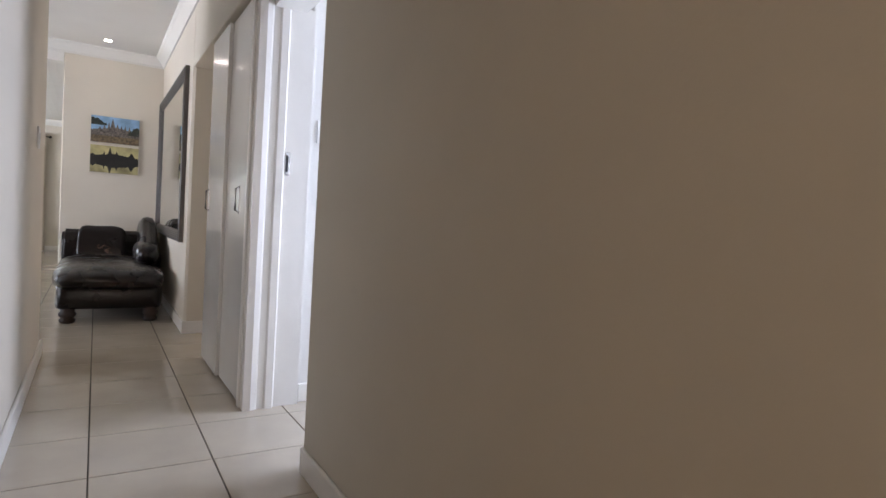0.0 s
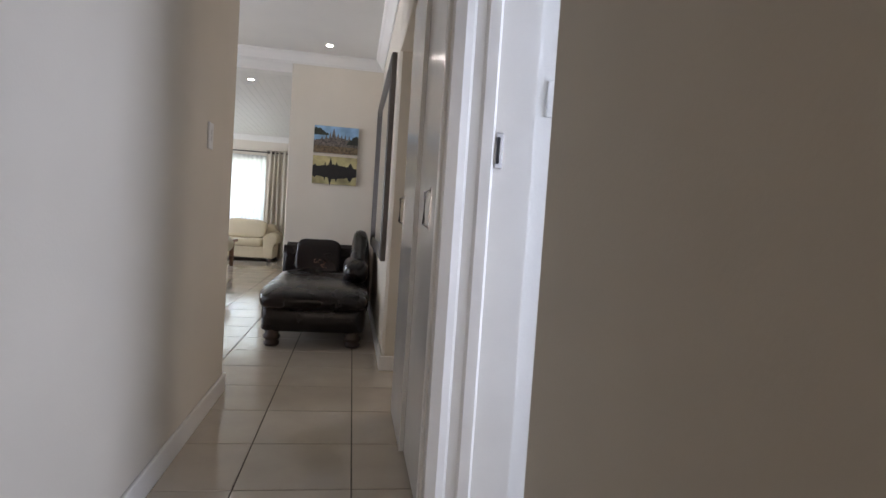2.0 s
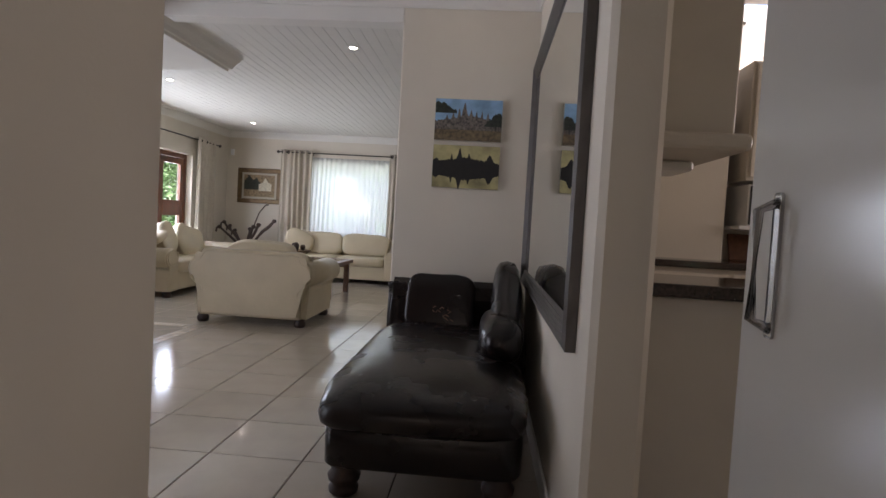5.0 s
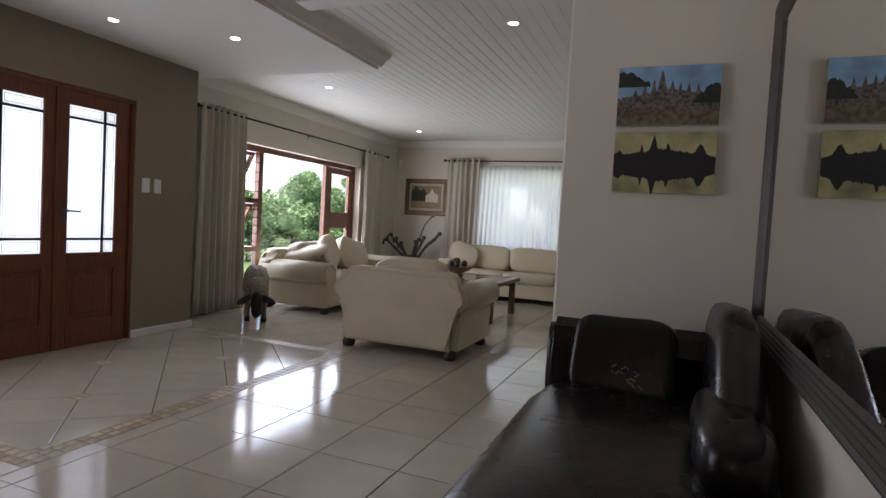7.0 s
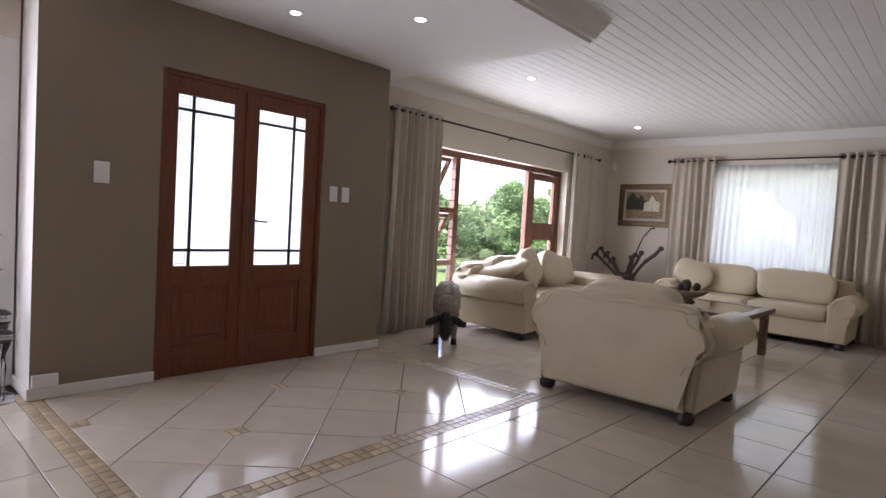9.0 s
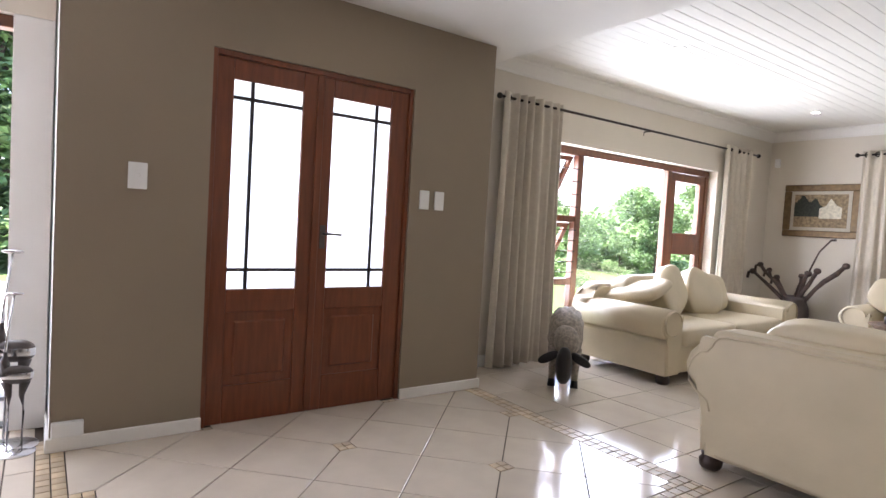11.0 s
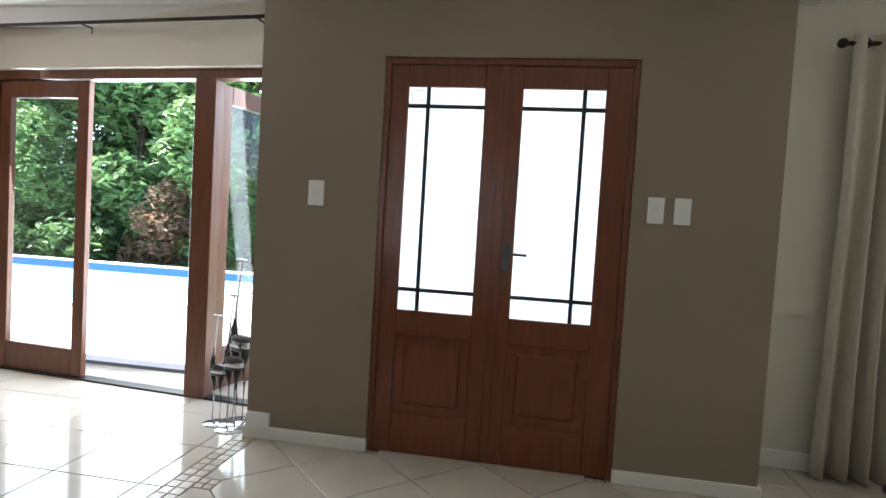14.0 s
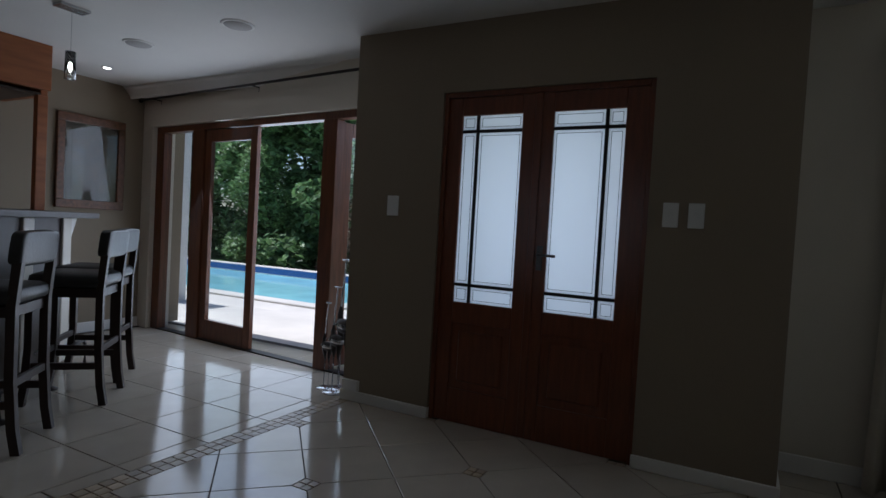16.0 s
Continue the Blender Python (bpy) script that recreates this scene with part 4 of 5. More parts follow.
def sofa(name, width, depth, seats, label, place, rz, back_h=0.70, arm_h=0.585, loose=0, seed=1):
    """Sofa with its front at local -y, centred on x, back at local y = depth."""
    t = thing(name, label, "sofa" if seats > 1 else "armchair", "living room suite", place, rz)
    aw = 0.29
    inner = width / 2 - aw
    bm = bmesh.new()
    add_box(bm, (-inner - 0.10, 0.05, 0.075), (inner + 0.10, depth - 0.02, 0.30), 0.02, 3)
    part("base", bm, M_CREAM, t, smooth=False)
    for sgn in (-1, 1):
        bm = bmesh.new()
        extrude_profile(bm, [(sgn * (inner + u), z - 0.025) for u, z in arm_outline(aw, arm_h)], 0.02, depth - 0.06, "y")
        es = [e for e in bm.edges if abs(e.verts[0].co.y - e.verts[1].co.y) < 1e-5]
        bmesh.ops.bevel(bm, geom=es, offset=0.018, segments=3, affect="EDGES")
        a = part("arm", bm, M_CREAM, t, smooth=True)
        bm = bmesh.new()
        cx, cz = sgn * (inner + aw * 0.52), arm_h - 0.14
        tube(bm, [(cx + sgn * 0.108 * math.cos(q), 0.012, cz + 0.098 * math.sin(q)) for q in [math.pi * 0.95 - math.pi * 1.6 * k / 18 for k in range(19)]], 0.006, 6)
        part("piping", bm, M_CREAM, a, smooth=True)
    # upholstered back panel whose shoulders follow the rolled arms
    h2 = width / 2
    side = [(h2 - 0.15, 0.075), (h2 - 0.15, 0.34), (h2 - 0.135, 0.39), (h2 - 0.07, 0.425), (h2 - 0.025, 0.47), (h2 - 0.015, 0.525), (h2 - 0.035, 0.585), (h2 - 0.075, arm_h - 0.03), (h2 - 0.115, arm_h - 0.02), (h2 - 0.14, arm_h + 0.01), (h2 - 0.15, back_h - 0.03), (h2 - 0.172, back_h - 0.008), (h2 - 0.21, back_h)]
    outline = side + [(-x, z) for x, z in side[::-1]]
    bm = bmesh.new()
    A = [bm.verts.new((x, depth - 0.21, z)) for x, z in outline]
    B = [bm.verts.new((x, depth, z)) for x, z in outline]
    for k in range(len(outline)):
        bm.faces.new((A[k], A[(k + 1) % len(outline)], B[(k + 1) % len(outline)], B[k]))
    bm.faces.new(A)
    bm.faces.new(B)
    bmesh.ops.bevel(bm, geom=[e for e in bm.edges if abs(e.verts[0].co.y - e.verts[1].co.y) < 1e-5], offset=0.028, segments=4, affect="EDGES")
    bk = part("back", bm, M_CREAM, t, smooth=True)
    bm = bmesh.new()
    tube(bm, [(x * (1 - 0.03 / h2), depth + 0.001, z - (0.03 if z > 0.3 else 0)) for x, z in outline[1:-1]], 0.005, 6)
    part("piping", bm, M_CREAM, bk, smooth=True)
    sw = 2 * inner / seats
    for i in range(seats):
        cx = -inner + sw * (i + 0.5)
        bm = bmesh.new()
        pillow(bm, (cx, 0.37, 0.365), (sw - 0.006, 0.72, 0.17), 0.35, 0.18, 36, 12, wobble=0.03, seed=seed + i)
        part("seat_cushion", bm, M_CREAM, t, smooth=True)
        bm = bmesh.new()
        pillow(bm, (cx, depth - 0.30, 0.60 + (back_h - 0.70) * 0.6), (sw - 0.01, 0.20, 0.40), 0.5, 0.24, 40, 16, turn=Euler((radians(-13), 0, 0)).to_matrix(), wobble=0.07, seed=seed + 5 + i)
        part("back_cushion", bm, M_CREAM, t, smooth=True)
    for x in (-width / 2 + 0.16, width / 2 - 0.16):
        for y in (0.09, depth - 0.08):
            bm = bmesh.new()
            lathe(bm, [(0.045, 0), (0.055, 0.015), (0.058, 0.045), (0.045, 0.06), (0.05, 0.078)], (x, y, 0), 16)
            part("foot", bm, M_DARKWOOD, t, "dark turned wooden foot", True)
    return t


def throw_pillow(place, size, rot, seed):
    t = thing("scatter_cushion", "soft cream scatter cushion lying on the sofa", "cushion", "scatter cushions", place)
    bm = bmesh.new()
    turn = Euler([radians(a) for a in rot]).to_matrix()
    pillow(bm, (0, 0, 0), size, 0.8, 0.26, 40, 16, turn=turn, wobble=0.12, seed=seed)
    part("cover", bm, M_CREAM, t, smooth=True)


sofa("armchair", 1.30, 0.95, 1, "cream leather armchair with rolled arms and piped back", (-1.925, 9.97, 0), 180, 0.725, 0.66, seed=2)
sofa("sofa", 2.30, 0.98, 2, "cream leather two-seater sofa with rolled arms below the window", (-3.42, 11.32, 0), 90, 0.72, 0.63, seed=9)
sofa("sofa", 2.24, 0.86, 2, "cream leather two-seater sofa below the sheer curtain", (-2.16, 12.98, 0), 0, 0.74, 0.61, seed=15)
throw_pillow((-4.02, 10.62, 0.665), (0.55, 0.42, 0.17), (12, -14, 10), 3)
throw_pillow((-3.98, 11.06, 0.66), (0.17, 0.52, 0.46), (28, -18, 8), 5)
throw_pillow((-3.98, 11.58, 0.64), (0.17, 0.50, 0.46), (-22, -18, -6), 8)
throw_pillow((-2.90, 13.36, 0.67), (0.50, 0.16, 0.36), (-14, 24, 8), 12)

# coffee table
ct = thing("coffee_table", "brown wooden coffee table with an inset glass top", "table", "", (-2.14, 11.50, 0))
for lo, hi in (((-0.52, -0.55, 0.43), (-0.42, 0.55, 0.48)), ((0.42, -0.55, 0.43), (0.52, 0.55, 0.48)), ((-0.42, -0.55, 0.43), (0.42, -0.45, 0.48)), ((-0.42, 0.45, 0.43), (0.42, 0.55, 0.48))):
    box("top_frame", lo, hi, M_MIDWOOD, ct, bevel=0.006, seg=2)
box("glass", (-0.43, -0.46, 0.466), (0.43, 0.46, 0.476), M_GLASS, ct, bevel=0)
for x in (-0.44, 0.44):
    for y in (-0.47, 0.47):
        box("leg", (x - 0.035, y - 0.035, 0), (x + 0.035, y + 0.035, 0.43), M_MIDWOOD, ct, bevel=0.006)
for y in (-0.47, 0.47):
    box("rail", (-0.405, y - 0.012, 0.36), (0.405, y + 0.012, 0.43), M_MIDWOOD, ct)
fb = thing("fruit_bowl", "wide woven bowl on a foot full of dark pine cones", "bowl", "", (-2.36, 11.62, 0.48))
bm = bmesh.new()
lathe(bm, [(0.09, 0.001), (0.06, 0.02), (0.08, 0.035), (0.16, 0.07), (0.215, 0.115), (0.21, 0.12), (0.15, 0.08), (0.02, 0.05)], n=28)
part("bowl", bm, mat("wicker", (0.20, 0.13, 0.08), 0.6, var=0.4, scale=60, bump=0.4, bscale=120), fb, smooth=True)
rnd = random.Random(6)
for i in range(13):
    a, r = rnd.uniform(0, 6.28), rnd.uniform(0, 0.12)
    bm = bmesh.new()
    pillow(bm, (r * math.cos(a), r * math.sin(a), 0.125 + 0.045 * (1 - r / 0.12) + rnd.uniform(0, 0.02)), (0.075, 0.07, 0.09), 0.9, 0.9, 12, 8, wobble=0.3, seed=i)
    part("cone", bm, M_STICK, fb, smooth=True)

# sheep
sh = thing("sheep_figure", "decorative sheep with silver-grey fleece and black head", "figurine", "", (-3.765, 9.45, 0), 42)
sh.scale = (0.85, 0.95, 1.0)
bm = bmesh.new()
rnd = random.Random(12)
pillow(bm, (0, 0.28, 0.38), (0.31, 0.62, 0.38), 0.8, 0.8, 44, 26)
for v in bm.verts:
    c = noise.noise(v.co * 26) * 0.018 + noise.noise(v.co * 60) * 0.008
    v.co += (v.co - Vector((0, 0.28, 0.40))).normalized() * c
pillow(bm, (0, -0.02, 0.36), (0.22, 0.22, 0.24), 0.9, 0.9, 26, 16, wobble=0.2)
for x in (-0.10, 0.10):
    for y in (0.05, 0.48):
        tube(bm, [(x, y, 0.30), (x, y, 0.12), (x, y + 0.005, 0.05)], [0.05, 0.03, 0.026], 10)
        tube(bm, [(x, y + 0.004, 0.055), (x, y - 0.005, 0.0)], [0.03, 0.034], 10)
wool_faces = len(bm.faces)
pillow(bm, (0, -0.15, 0.205), (0.14, 0.15, 0.30), 0.9, 0.85, 20, 14, turn=Euler((radians(22), 0, 0)).to_matrix())
for sx in (-1, 1):
    pillow(bm, (sx * 0.135, -0.10, 0.245), (0.19, 0.03, 0.07), 0.9, 0.8, 16, 8, turn=Euler((0, radians(sx * 24), 0)).to_matrix())
body = part("figure", bm, [M_WOOL, M_BLACKHIDE], sh, smooth=True)
for p in body.data.polygons:
    if p.index >= wool_faces or p.center.z < 0.062:
        p.material_index = 1


# giraffes
def giraffe(place, s, rz):
    t = thing("giraffe_figure", "slender black and silver giraffe figure on a round base", "figurine", "giraffe figures", place, rz)
    bm = bmesh.new()
    lathe(bm, [(0.085, 0), (0.085, 0.004), (0.0, 0.008)], n=24)
    for x in (-0.03, 0.03):
        tube(bm, [(x, 0, 0.006), (x + 0.004, 0, 0.20), (x * 0.8, 0, 0.27), (x * 1.2, 0, 0.34)], [0.004, 0.004, 0.011, 0.024], 8)
    pillow(bm, (0.005, 0, 0.37), (0.13, 0.06, 0.085), 0.8, 0.7, 20, 12)
    tube(bm, [(-0.04, 0, 0.37), (-0.045, 0, 0.43), (-0.04, 0, 0.48), (-0.035, 0, 0.56), (-0.012, 0, 0.745)], [0.036, 0.018, 0.008, 0.005, 0.004], 8)
    pillow(bm, (-0.012, 0, 0.75), (0.075, 0.022, 0.014), 0.8, 0.7, 14, 8)
    for v in bm.verts:
        v.co *= s
    g = part("figure", bm, [M_GIRAFFE, M_CHROME], t, smooth=True)
    for p in g.data.polygons:
        z = p.center.z / s
        if z < 0.2 or z > 0.50 or 0.362 < z < 0.388:
            p.material_index = 1


giraffe((-4.13, 6.17, 0), 0.99, 75)
giraffe((-4.22, 6.16, 0), 1.24, 70)
giraffe((-4.18, 6.05, 0), 0.82, 80)

# pot with gnarled walking sticks
po = thing("stick_pot", "dark pot holding gnarled walking sticks and knobkerries", "pot", "", (-3.93, 13.55, 0))
bm = bmesh.new()
lathe(bm, [(0.10, 0), (0.15, 0.05), (0.17, 0.22), (0.15, 0.42), (0.12, 0.52), (0.14, 0.56), (0.12, 0.55), (0.10, 0.45)], n=24)
part("pot", bm, M_POT, po, smooth=True)
rnd = random.Random(21)
for dx, dz, r in ((-0.50, 0.27, 0.022), (-0.42, 0.36, 0.02), (-0.34, 0.30, 0.018), (-0.25, 0.22, 0.02), (0.30, 0.70, 0.011), (0.50, 0.42, 0.026), (0.40, 0.32, 0.022), (0.22, 0.34, 0.024), (0.12, 0.30, 0.024), (0.04, 0.26, 0.02)):
    bm = bmesh.new()
    pts = [(dx * s * (0.4 + 0.6 * s) + rnd.uniform(-0.012, 0.012), rnd.uniform(-0.05, 0.05) * s, 0.28 + (0.26 + dz) * s) for s in [k / 7 for k in range(8)]]
    tube(bm, pts, [r * (0.8 + 0.3 * rnd.random()) for _ in pts], 8)
    if r < 0.012:
        tube(bm, [pts[-1], (pts[-1][0] + 0.05, pts[-1][1], pts[-1][2] + 0.005)], 0.012, 8)
    else:
        pillow(bm, pts[-1], (r * 3.4, r * 3, r * 3), 0.9, 0.9, 12, 8, wobble=0.3, seed=dx)
        if dx < 0:
            tube(bm, [pts[-1], (pts[-1][0] - 0.05, pts[-1][1], pts[-1][2] - 0.02), (pts[-1][0] - 0.06, pts[-1][1], pts[-1][2] - 0.09)], r * 0.8, 8)
    part("walking_stick", bm, M_STICK, po, smooth=True)

# ---- bar ----
ba = thing("bar_counter", "dark timber bar counter with cream pilasters", "bar counter", "", (-3.56, 3.90, 0), 43)
box("top", (-0.20, -0.42, 1.12), (2.1, 0.14, 1.165), M_DARKWOOD, ba, bevel=0.01, seg=2)
box("front", (0.02, -0.10, 0), (2.05, 0.0, 1.12), M_DARKWOOD, ba, "dark timber counter front")
for x in (0.06, 0.72, 1.38):
    box("pilaster", (x, 0.0005, 0), (x + 0.16, 0.022, 1.115), M_KIT, ba, "cream painted pilaster", bevel=0.004)
bm = bmesh.new()
extrude_profile(bm, [(0.02, 1.12), (-0.18, 1.12), (0.02, 0.86)], -0.30, -0.02, "y")
part("bracket", bm, M_TRIM, ba, "cream angled support bracket")
for x in (0.30, 0.95, 1.6):
    bm = bmesh.new()
    tube(bm, [(x, 0.22, 0.02), (x, 0.22, 0.17), (x, 0.20, 0.19)], 0.012, 8)
    lathe(bm, [(0.05, 0), (0.05, 0.008), (0.02, 0.02)], (x, 0.22, 0), 18)
    part("rail_post", bm, M_BRONZE, ba, "dark metal foot-rail post", True)
bm = bmesh.new()
tube(bm, [(0.1, 0.20, 0.19), (2.0, 0.20, 0.19)], 0.016, 10)
part("foot_rail", bm, M_BRONZE, ba, "dark metal foot rail", True)
hd = thing("bar_canopy", "reddish timber canopy over the bar", "canopy", "", (0, 0, 0))
box("fascia", (-3.43, 3.75, 2.10), (-0.5, 3.80, ZLOW - 0.002), M_ORANGEWOOD, hd)
box("side", (-3.43, 3.07, 2.06), (-3.38, 3.75, ZLOW - 0.002), M_ORANGEWOOD, hd)
box("post", (-3.43, 3.70, 1.165), (-3.355, 3.76, 2.06), M_ORANGEWOOD, hd)
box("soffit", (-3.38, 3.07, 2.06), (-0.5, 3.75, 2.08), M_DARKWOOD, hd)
box("back_panel", (-3.37, 3.07, 1.18), (-0.5, 3.11, 2.06), M_ORANGEWOOD, hd)
bp = thing("framed_print", "framed print behind glass in a brown wood frame", "picture", "", (-4.17, 3.05, 1.64))
for lo, hi in (((-0.32, 0.36), (0.32, 0.44)), ((-0.32, -0.44), (0.32, -0.36)), ((-0.32, -0.36), (-0.25, 0.36)), ((0.25, -0.36), (0.32, 0.36))):
    box("frame", (lo[0], 0.002, lo[1]), (hi[0], 0.04, hi[1]), M_MIDWOOD, bp, bevel=0.008, seg=2)
box("mount", (-0.25, 0.003, -0.36), (0.25, 0.015, 0.36), mat("dim_mount", (0.11, 0.09, 0.07), 0.8), bp, bevel=0)
box("picture", (-0.18, 0.0155, -0.27), (0.18, 0.018, 0.27), mat("dim_print", (0.10, 0.07, 0.05), 0.7, var=0.5, scale=14), bp, bevel=0)
box("glazing", (-0.25, 0.022, -0.36), (0.25, 0.025, 0.36), M_PANE, bp, bevel=0)


def stool(place, rz):
    t = thing("bar_stool", "dark wooden bar stool with black leather seat and low back", "stool", "bar stools", place, rz)
    bm = bmesh.new()
    pillow(bm, (0, 0, 0.755), (0.43, 0.42, 0.10), 0.5, 0.25, 32, 12)
    part("seat", bm, M_BLACKLEATHER, t, smooth=True)
    bm = bmesh.new()
    pillow(bm, (0, 0.20, 0.985), (0.43, 0.065, 0.17), 0.3, 0.25, 32, 12, turn=Euler((radians(-6), 0, 0)).to_matrix())
    part("back_pad", bm, M_BLACKLEATHER, t, smooth=True)
    box("apron", (-0.185, -0.185, 0.655), (0.185, 0.185, 0.71), M_DARKWOOD, t)
    for sx in (-1, 1):
        for sy in (-1, 1):
            bm = bmesh.new()
            zs = [0, 0.12, 0.35, 0.71] if sy < 0 else [0, 0.12, 0.35, 0.71, 0.92]
            prev = None
            for z in zs:
                yy = sy * (0.185 + 0.035 * max(0, (0.35 - z) / 0.35) ** 2) + (0.02 if z > 0.8 else 0)
                r = [bm.verts.new((sx * 0.185 + a * 0.02, yy + b * 0.02, z)) for a, b in ((-1, -1), (1, -1), (1, 1), (-1, 1))]
                if prev:
                    for k in range(4):
                        bm.faces.new((prev[k], prev[(k + 1) % 4], r[(k + 1) % 4], r[k]))
                else:
                    bm.faces.new(r)
                prev = r
            bm.faces.new(prev)
            part("leg", bm, M_DARKWOOD, t)
    for lo, hi in (((-0.17, -0.20, 0.26), (0.17, -0.175, 0.30)), ((-0.17, 0.175, 0.32), (0.17, 0.20, 0.36)), ((-0.198, -0.17, 0.22), (-0.172, 0.17, 0.26)), ((0.172, -0.17, 0.22), (0.198, 0.17, 0.26))):
        box("stretcher", lo, hi, M_DARKWOOD, t)
    return t


s0 = stool((-3.03, 4.97, 0), 43)
copy_thing(s0, pose(-3.36, 4.58, 0, 0, 0, 43))
copy_thing(s0, pose(-2.375, 5.38, 0, 0, 0, 43))
pl = thing("pendant_lamp", "small glass pendant lamp on thin wires over the bar", "lamp", "", (-3.0, 4.86, 0))
box("ceiling_plate", (-0.09, -0.05, ZLOW - 0.02), (0.09, 0.05, ZLOW - 0.001), M_CHROME, pl)
bm = bmesh.new()
tube(bm, [(0, 0, ZLOW - 0.02), (0, 0, 2.17)], 0.002, 6)
part("wire", bm, M_CHROME, pl)
bm = bmesh.new()
lathe(bm, [(0.03, 2.00), (0.032, 2.00), (0.03, 2.17), (0.027, 2.17), (0.027, 2.005)], n=18)
part("shade", bm, M_GLASS, pl, "clear glass cylinder", True)
bm = bmesh.new()
lathe(bm, [(0.004, 2.04), (0.011, 2.06), (0.011, 2.10), (0.005, 2.13)], n=12)
part("bulb", bm, M_BULB, pl, "glowing capsule bulb", True)

# ---- kitchen, through the opening ----
wall("wall_kitchen_half", (WX1 + 0.16, 5.58, 0), (2.1, 5.70, 0.90), "painted half wall below the serving hatch", M_KIT)
kc = thing("serving_counter", "dark granite serving counter on the half wall", "counter")
box("slab", (WX1 + 0.165, 5.52, 0.902), (2.1, 5.98, 0.945), M_GRANITE, kc, bevel=0.008, seg=2)
wall("wall_kitchen_upper", (WX1 + 0.16, 5.60, 1.42), (1.10, 5.75, 2.7), "cream wall panel above the hatch", M_KIT)
sf = thing("display_shelf", "rounded cream end shelf below the upper panel", "shelf")
bm = bmesh.new()
add_box(bm, (WX1 + 0.165, 5.50, 1.365), (1.12, 6.10, 1.418), 0.02, 3)
part("board", bm, M_KIT, sf)
box("lip", (WX1 + 0.165, 5.80, 1.33), (1.05, 6.05, 1.364), M_TRIM, sf, bevel=0.008)
kb = thing("kitchen_base_cabinet", "cream base cabinets along the far kitchen wall", "cabinet")
box("body", (1.2, 7.45, 0.10), (4.0, 8.04, 0.90), M_KIT, kb)
for i in range(4):
    d = box("door", (1.22 + 0.69 * i, 7.43, 0.13), (1.88 + 0.69 * i, 7.448, 0.87), M_KIT, kb)
    box("handle", (1.80 + 0.69 * i, 7.41, 0.62), (1.815 + 0.69 * i, 7.428, 0.76), M_CHROME, d)
kt = thing("kitchen_worktop", "dark granite worktop with a rounded edge", "worktop")
box("slab", (1.15, 7.40, 0.902), (4.0, 8.04, 0.945), M_GRANITE, kt, bevel=0.008, seg=2)
ku = thing("kitchen_wall_cabinet", "cream wall cabinets with pale handles", "cabinet")
box("body", (2.05, 7.70, 1.50), (4.0, 8.04, 2.30), M_KIT, ku)
for i in range(4):
    d = box("door", (2.07 + 0.48 * i, 7.68, 1.52), (2.53 + 0.48 * i, 7.698, 2.28), M_KIT, ku, bevel=0.006)
    bm = bmesh.new()
    hx = 2.46 + 0.48 * i if i % 2 == 0 else 2.13 + 0.48 * i
    tube(bm, [(hx, 7.68, 1.58), (hx, 7.65, 1.60), (hx, 7.65, 1.66), (hx, 7.68, 1.68)], 0.006, 6)
    part("handle", bm, M_PLASTIC, d)
ms = thing("microwave_shelf", "white shelf carrying the microwave", "shelf")
box("board", (2.0, 7.62, 1.165), (3.2, 8.04, 1.19), M_PLASTIC, ms)
mw = thing("microwave", "black-fronted microwave oven on the shelf", "microwave")
box("case", (2.06, 7.66, 1.191), (2.60, 8.02, 1.47), M_PLASTIC, mw, bevel=0.008, seg=2)
box("door", (2.07, 7.65, 1.20), (2.42, 7.659, 1.46), M_BLACK, mw)
box("control_panel", (2.425, 7.65, 1.20), (2.59, 7.659, 1.46), M_PLASTIC, mw)
kp = thing("wall_phone", "black wall telephone with hanging cord", "telephone", "", (1.93, 8.05, 0))
box("body", (-0.05, -0.05, 1.40), (0.05, 0, 1.54), M_BLACK, kp, bevel=0.012, seg=2)
bm = bmesh.new()
tube(bm, [(-0.02, -0.04, 1.41), (-0.03, -0.04, 1.25), (-0.02, -0.04, 1.16)], 0.012, 8)
part("cord", bm, M_BLACK, kp, smooth=True)
cb = thing("chopping_board", "wooden chopping board leaning on the kitchen wall", "board", "", (2.22, 7.96, 0.946), 0)
bd = box("board", (-0.13, -0.01, 0.0), (0.13, 0.01, 0.20), M_MIDWOOD, cb, bevel=0.006)
bd.matrix_local = pose(0, 0, 0, -18, 0, 0)

# ---- garden ----
structure(box("ground", (-400, -400, -0.30), (400, 400, -0.16), M_GRASS, bevel=0), "mown garden lawn", "ground")
structure(box("pavement_terrace", (-6.6, -9, -0.159), (-4.79, 9.0, -0.02), M_PAVE, bevel=0), "pale sunlit terrace paving", "paving")
structure(box("pavement_pool", (-12.1, -9, -0.159), (-6.6, 6.2, -0.14), M_PAVE, bevel=0), "pale paving round the pool", "paving")
sp = thing("swimming_pool", "bright blue swimming pool with a dark tiled rim", "pool")
box("water", (-11.1, -8.6, -0.138), (-8.0, 2.9, -0.132), M_WATER, sp, bevel=0)
for lo, hi in (((-11.4, -8.9), (-11.1, 3.2)), ((-8.0, -8.9), (-7.7, 3.2)), ((-11.1, 2.9), (-8.0, 3.2)), ((-11.1, -8.9), (-8.0, -8.6))):
    box("coping", (lo[0], lo[1], -0.139), (hi[0], hi[1], -0.10), M_PAVE, sp, bevel=0.01)
box("tile_band", (-11.12, -8.6, -0.131), (-11.101, 2.9, 0.03), M_POOLTILE, sp, bevel=0)
box("raised_edge", (-11.4, -8.9, -0.10), (-11.121, 3.2, 0.05), M_PAVE, sp, bevel=0.01)
wall("wall_garden_pier", (-6.4, 1.15, -0.02), (-6.1, 1.60, 2.6), "white rendered veranda pier", M_WHITEWALL)


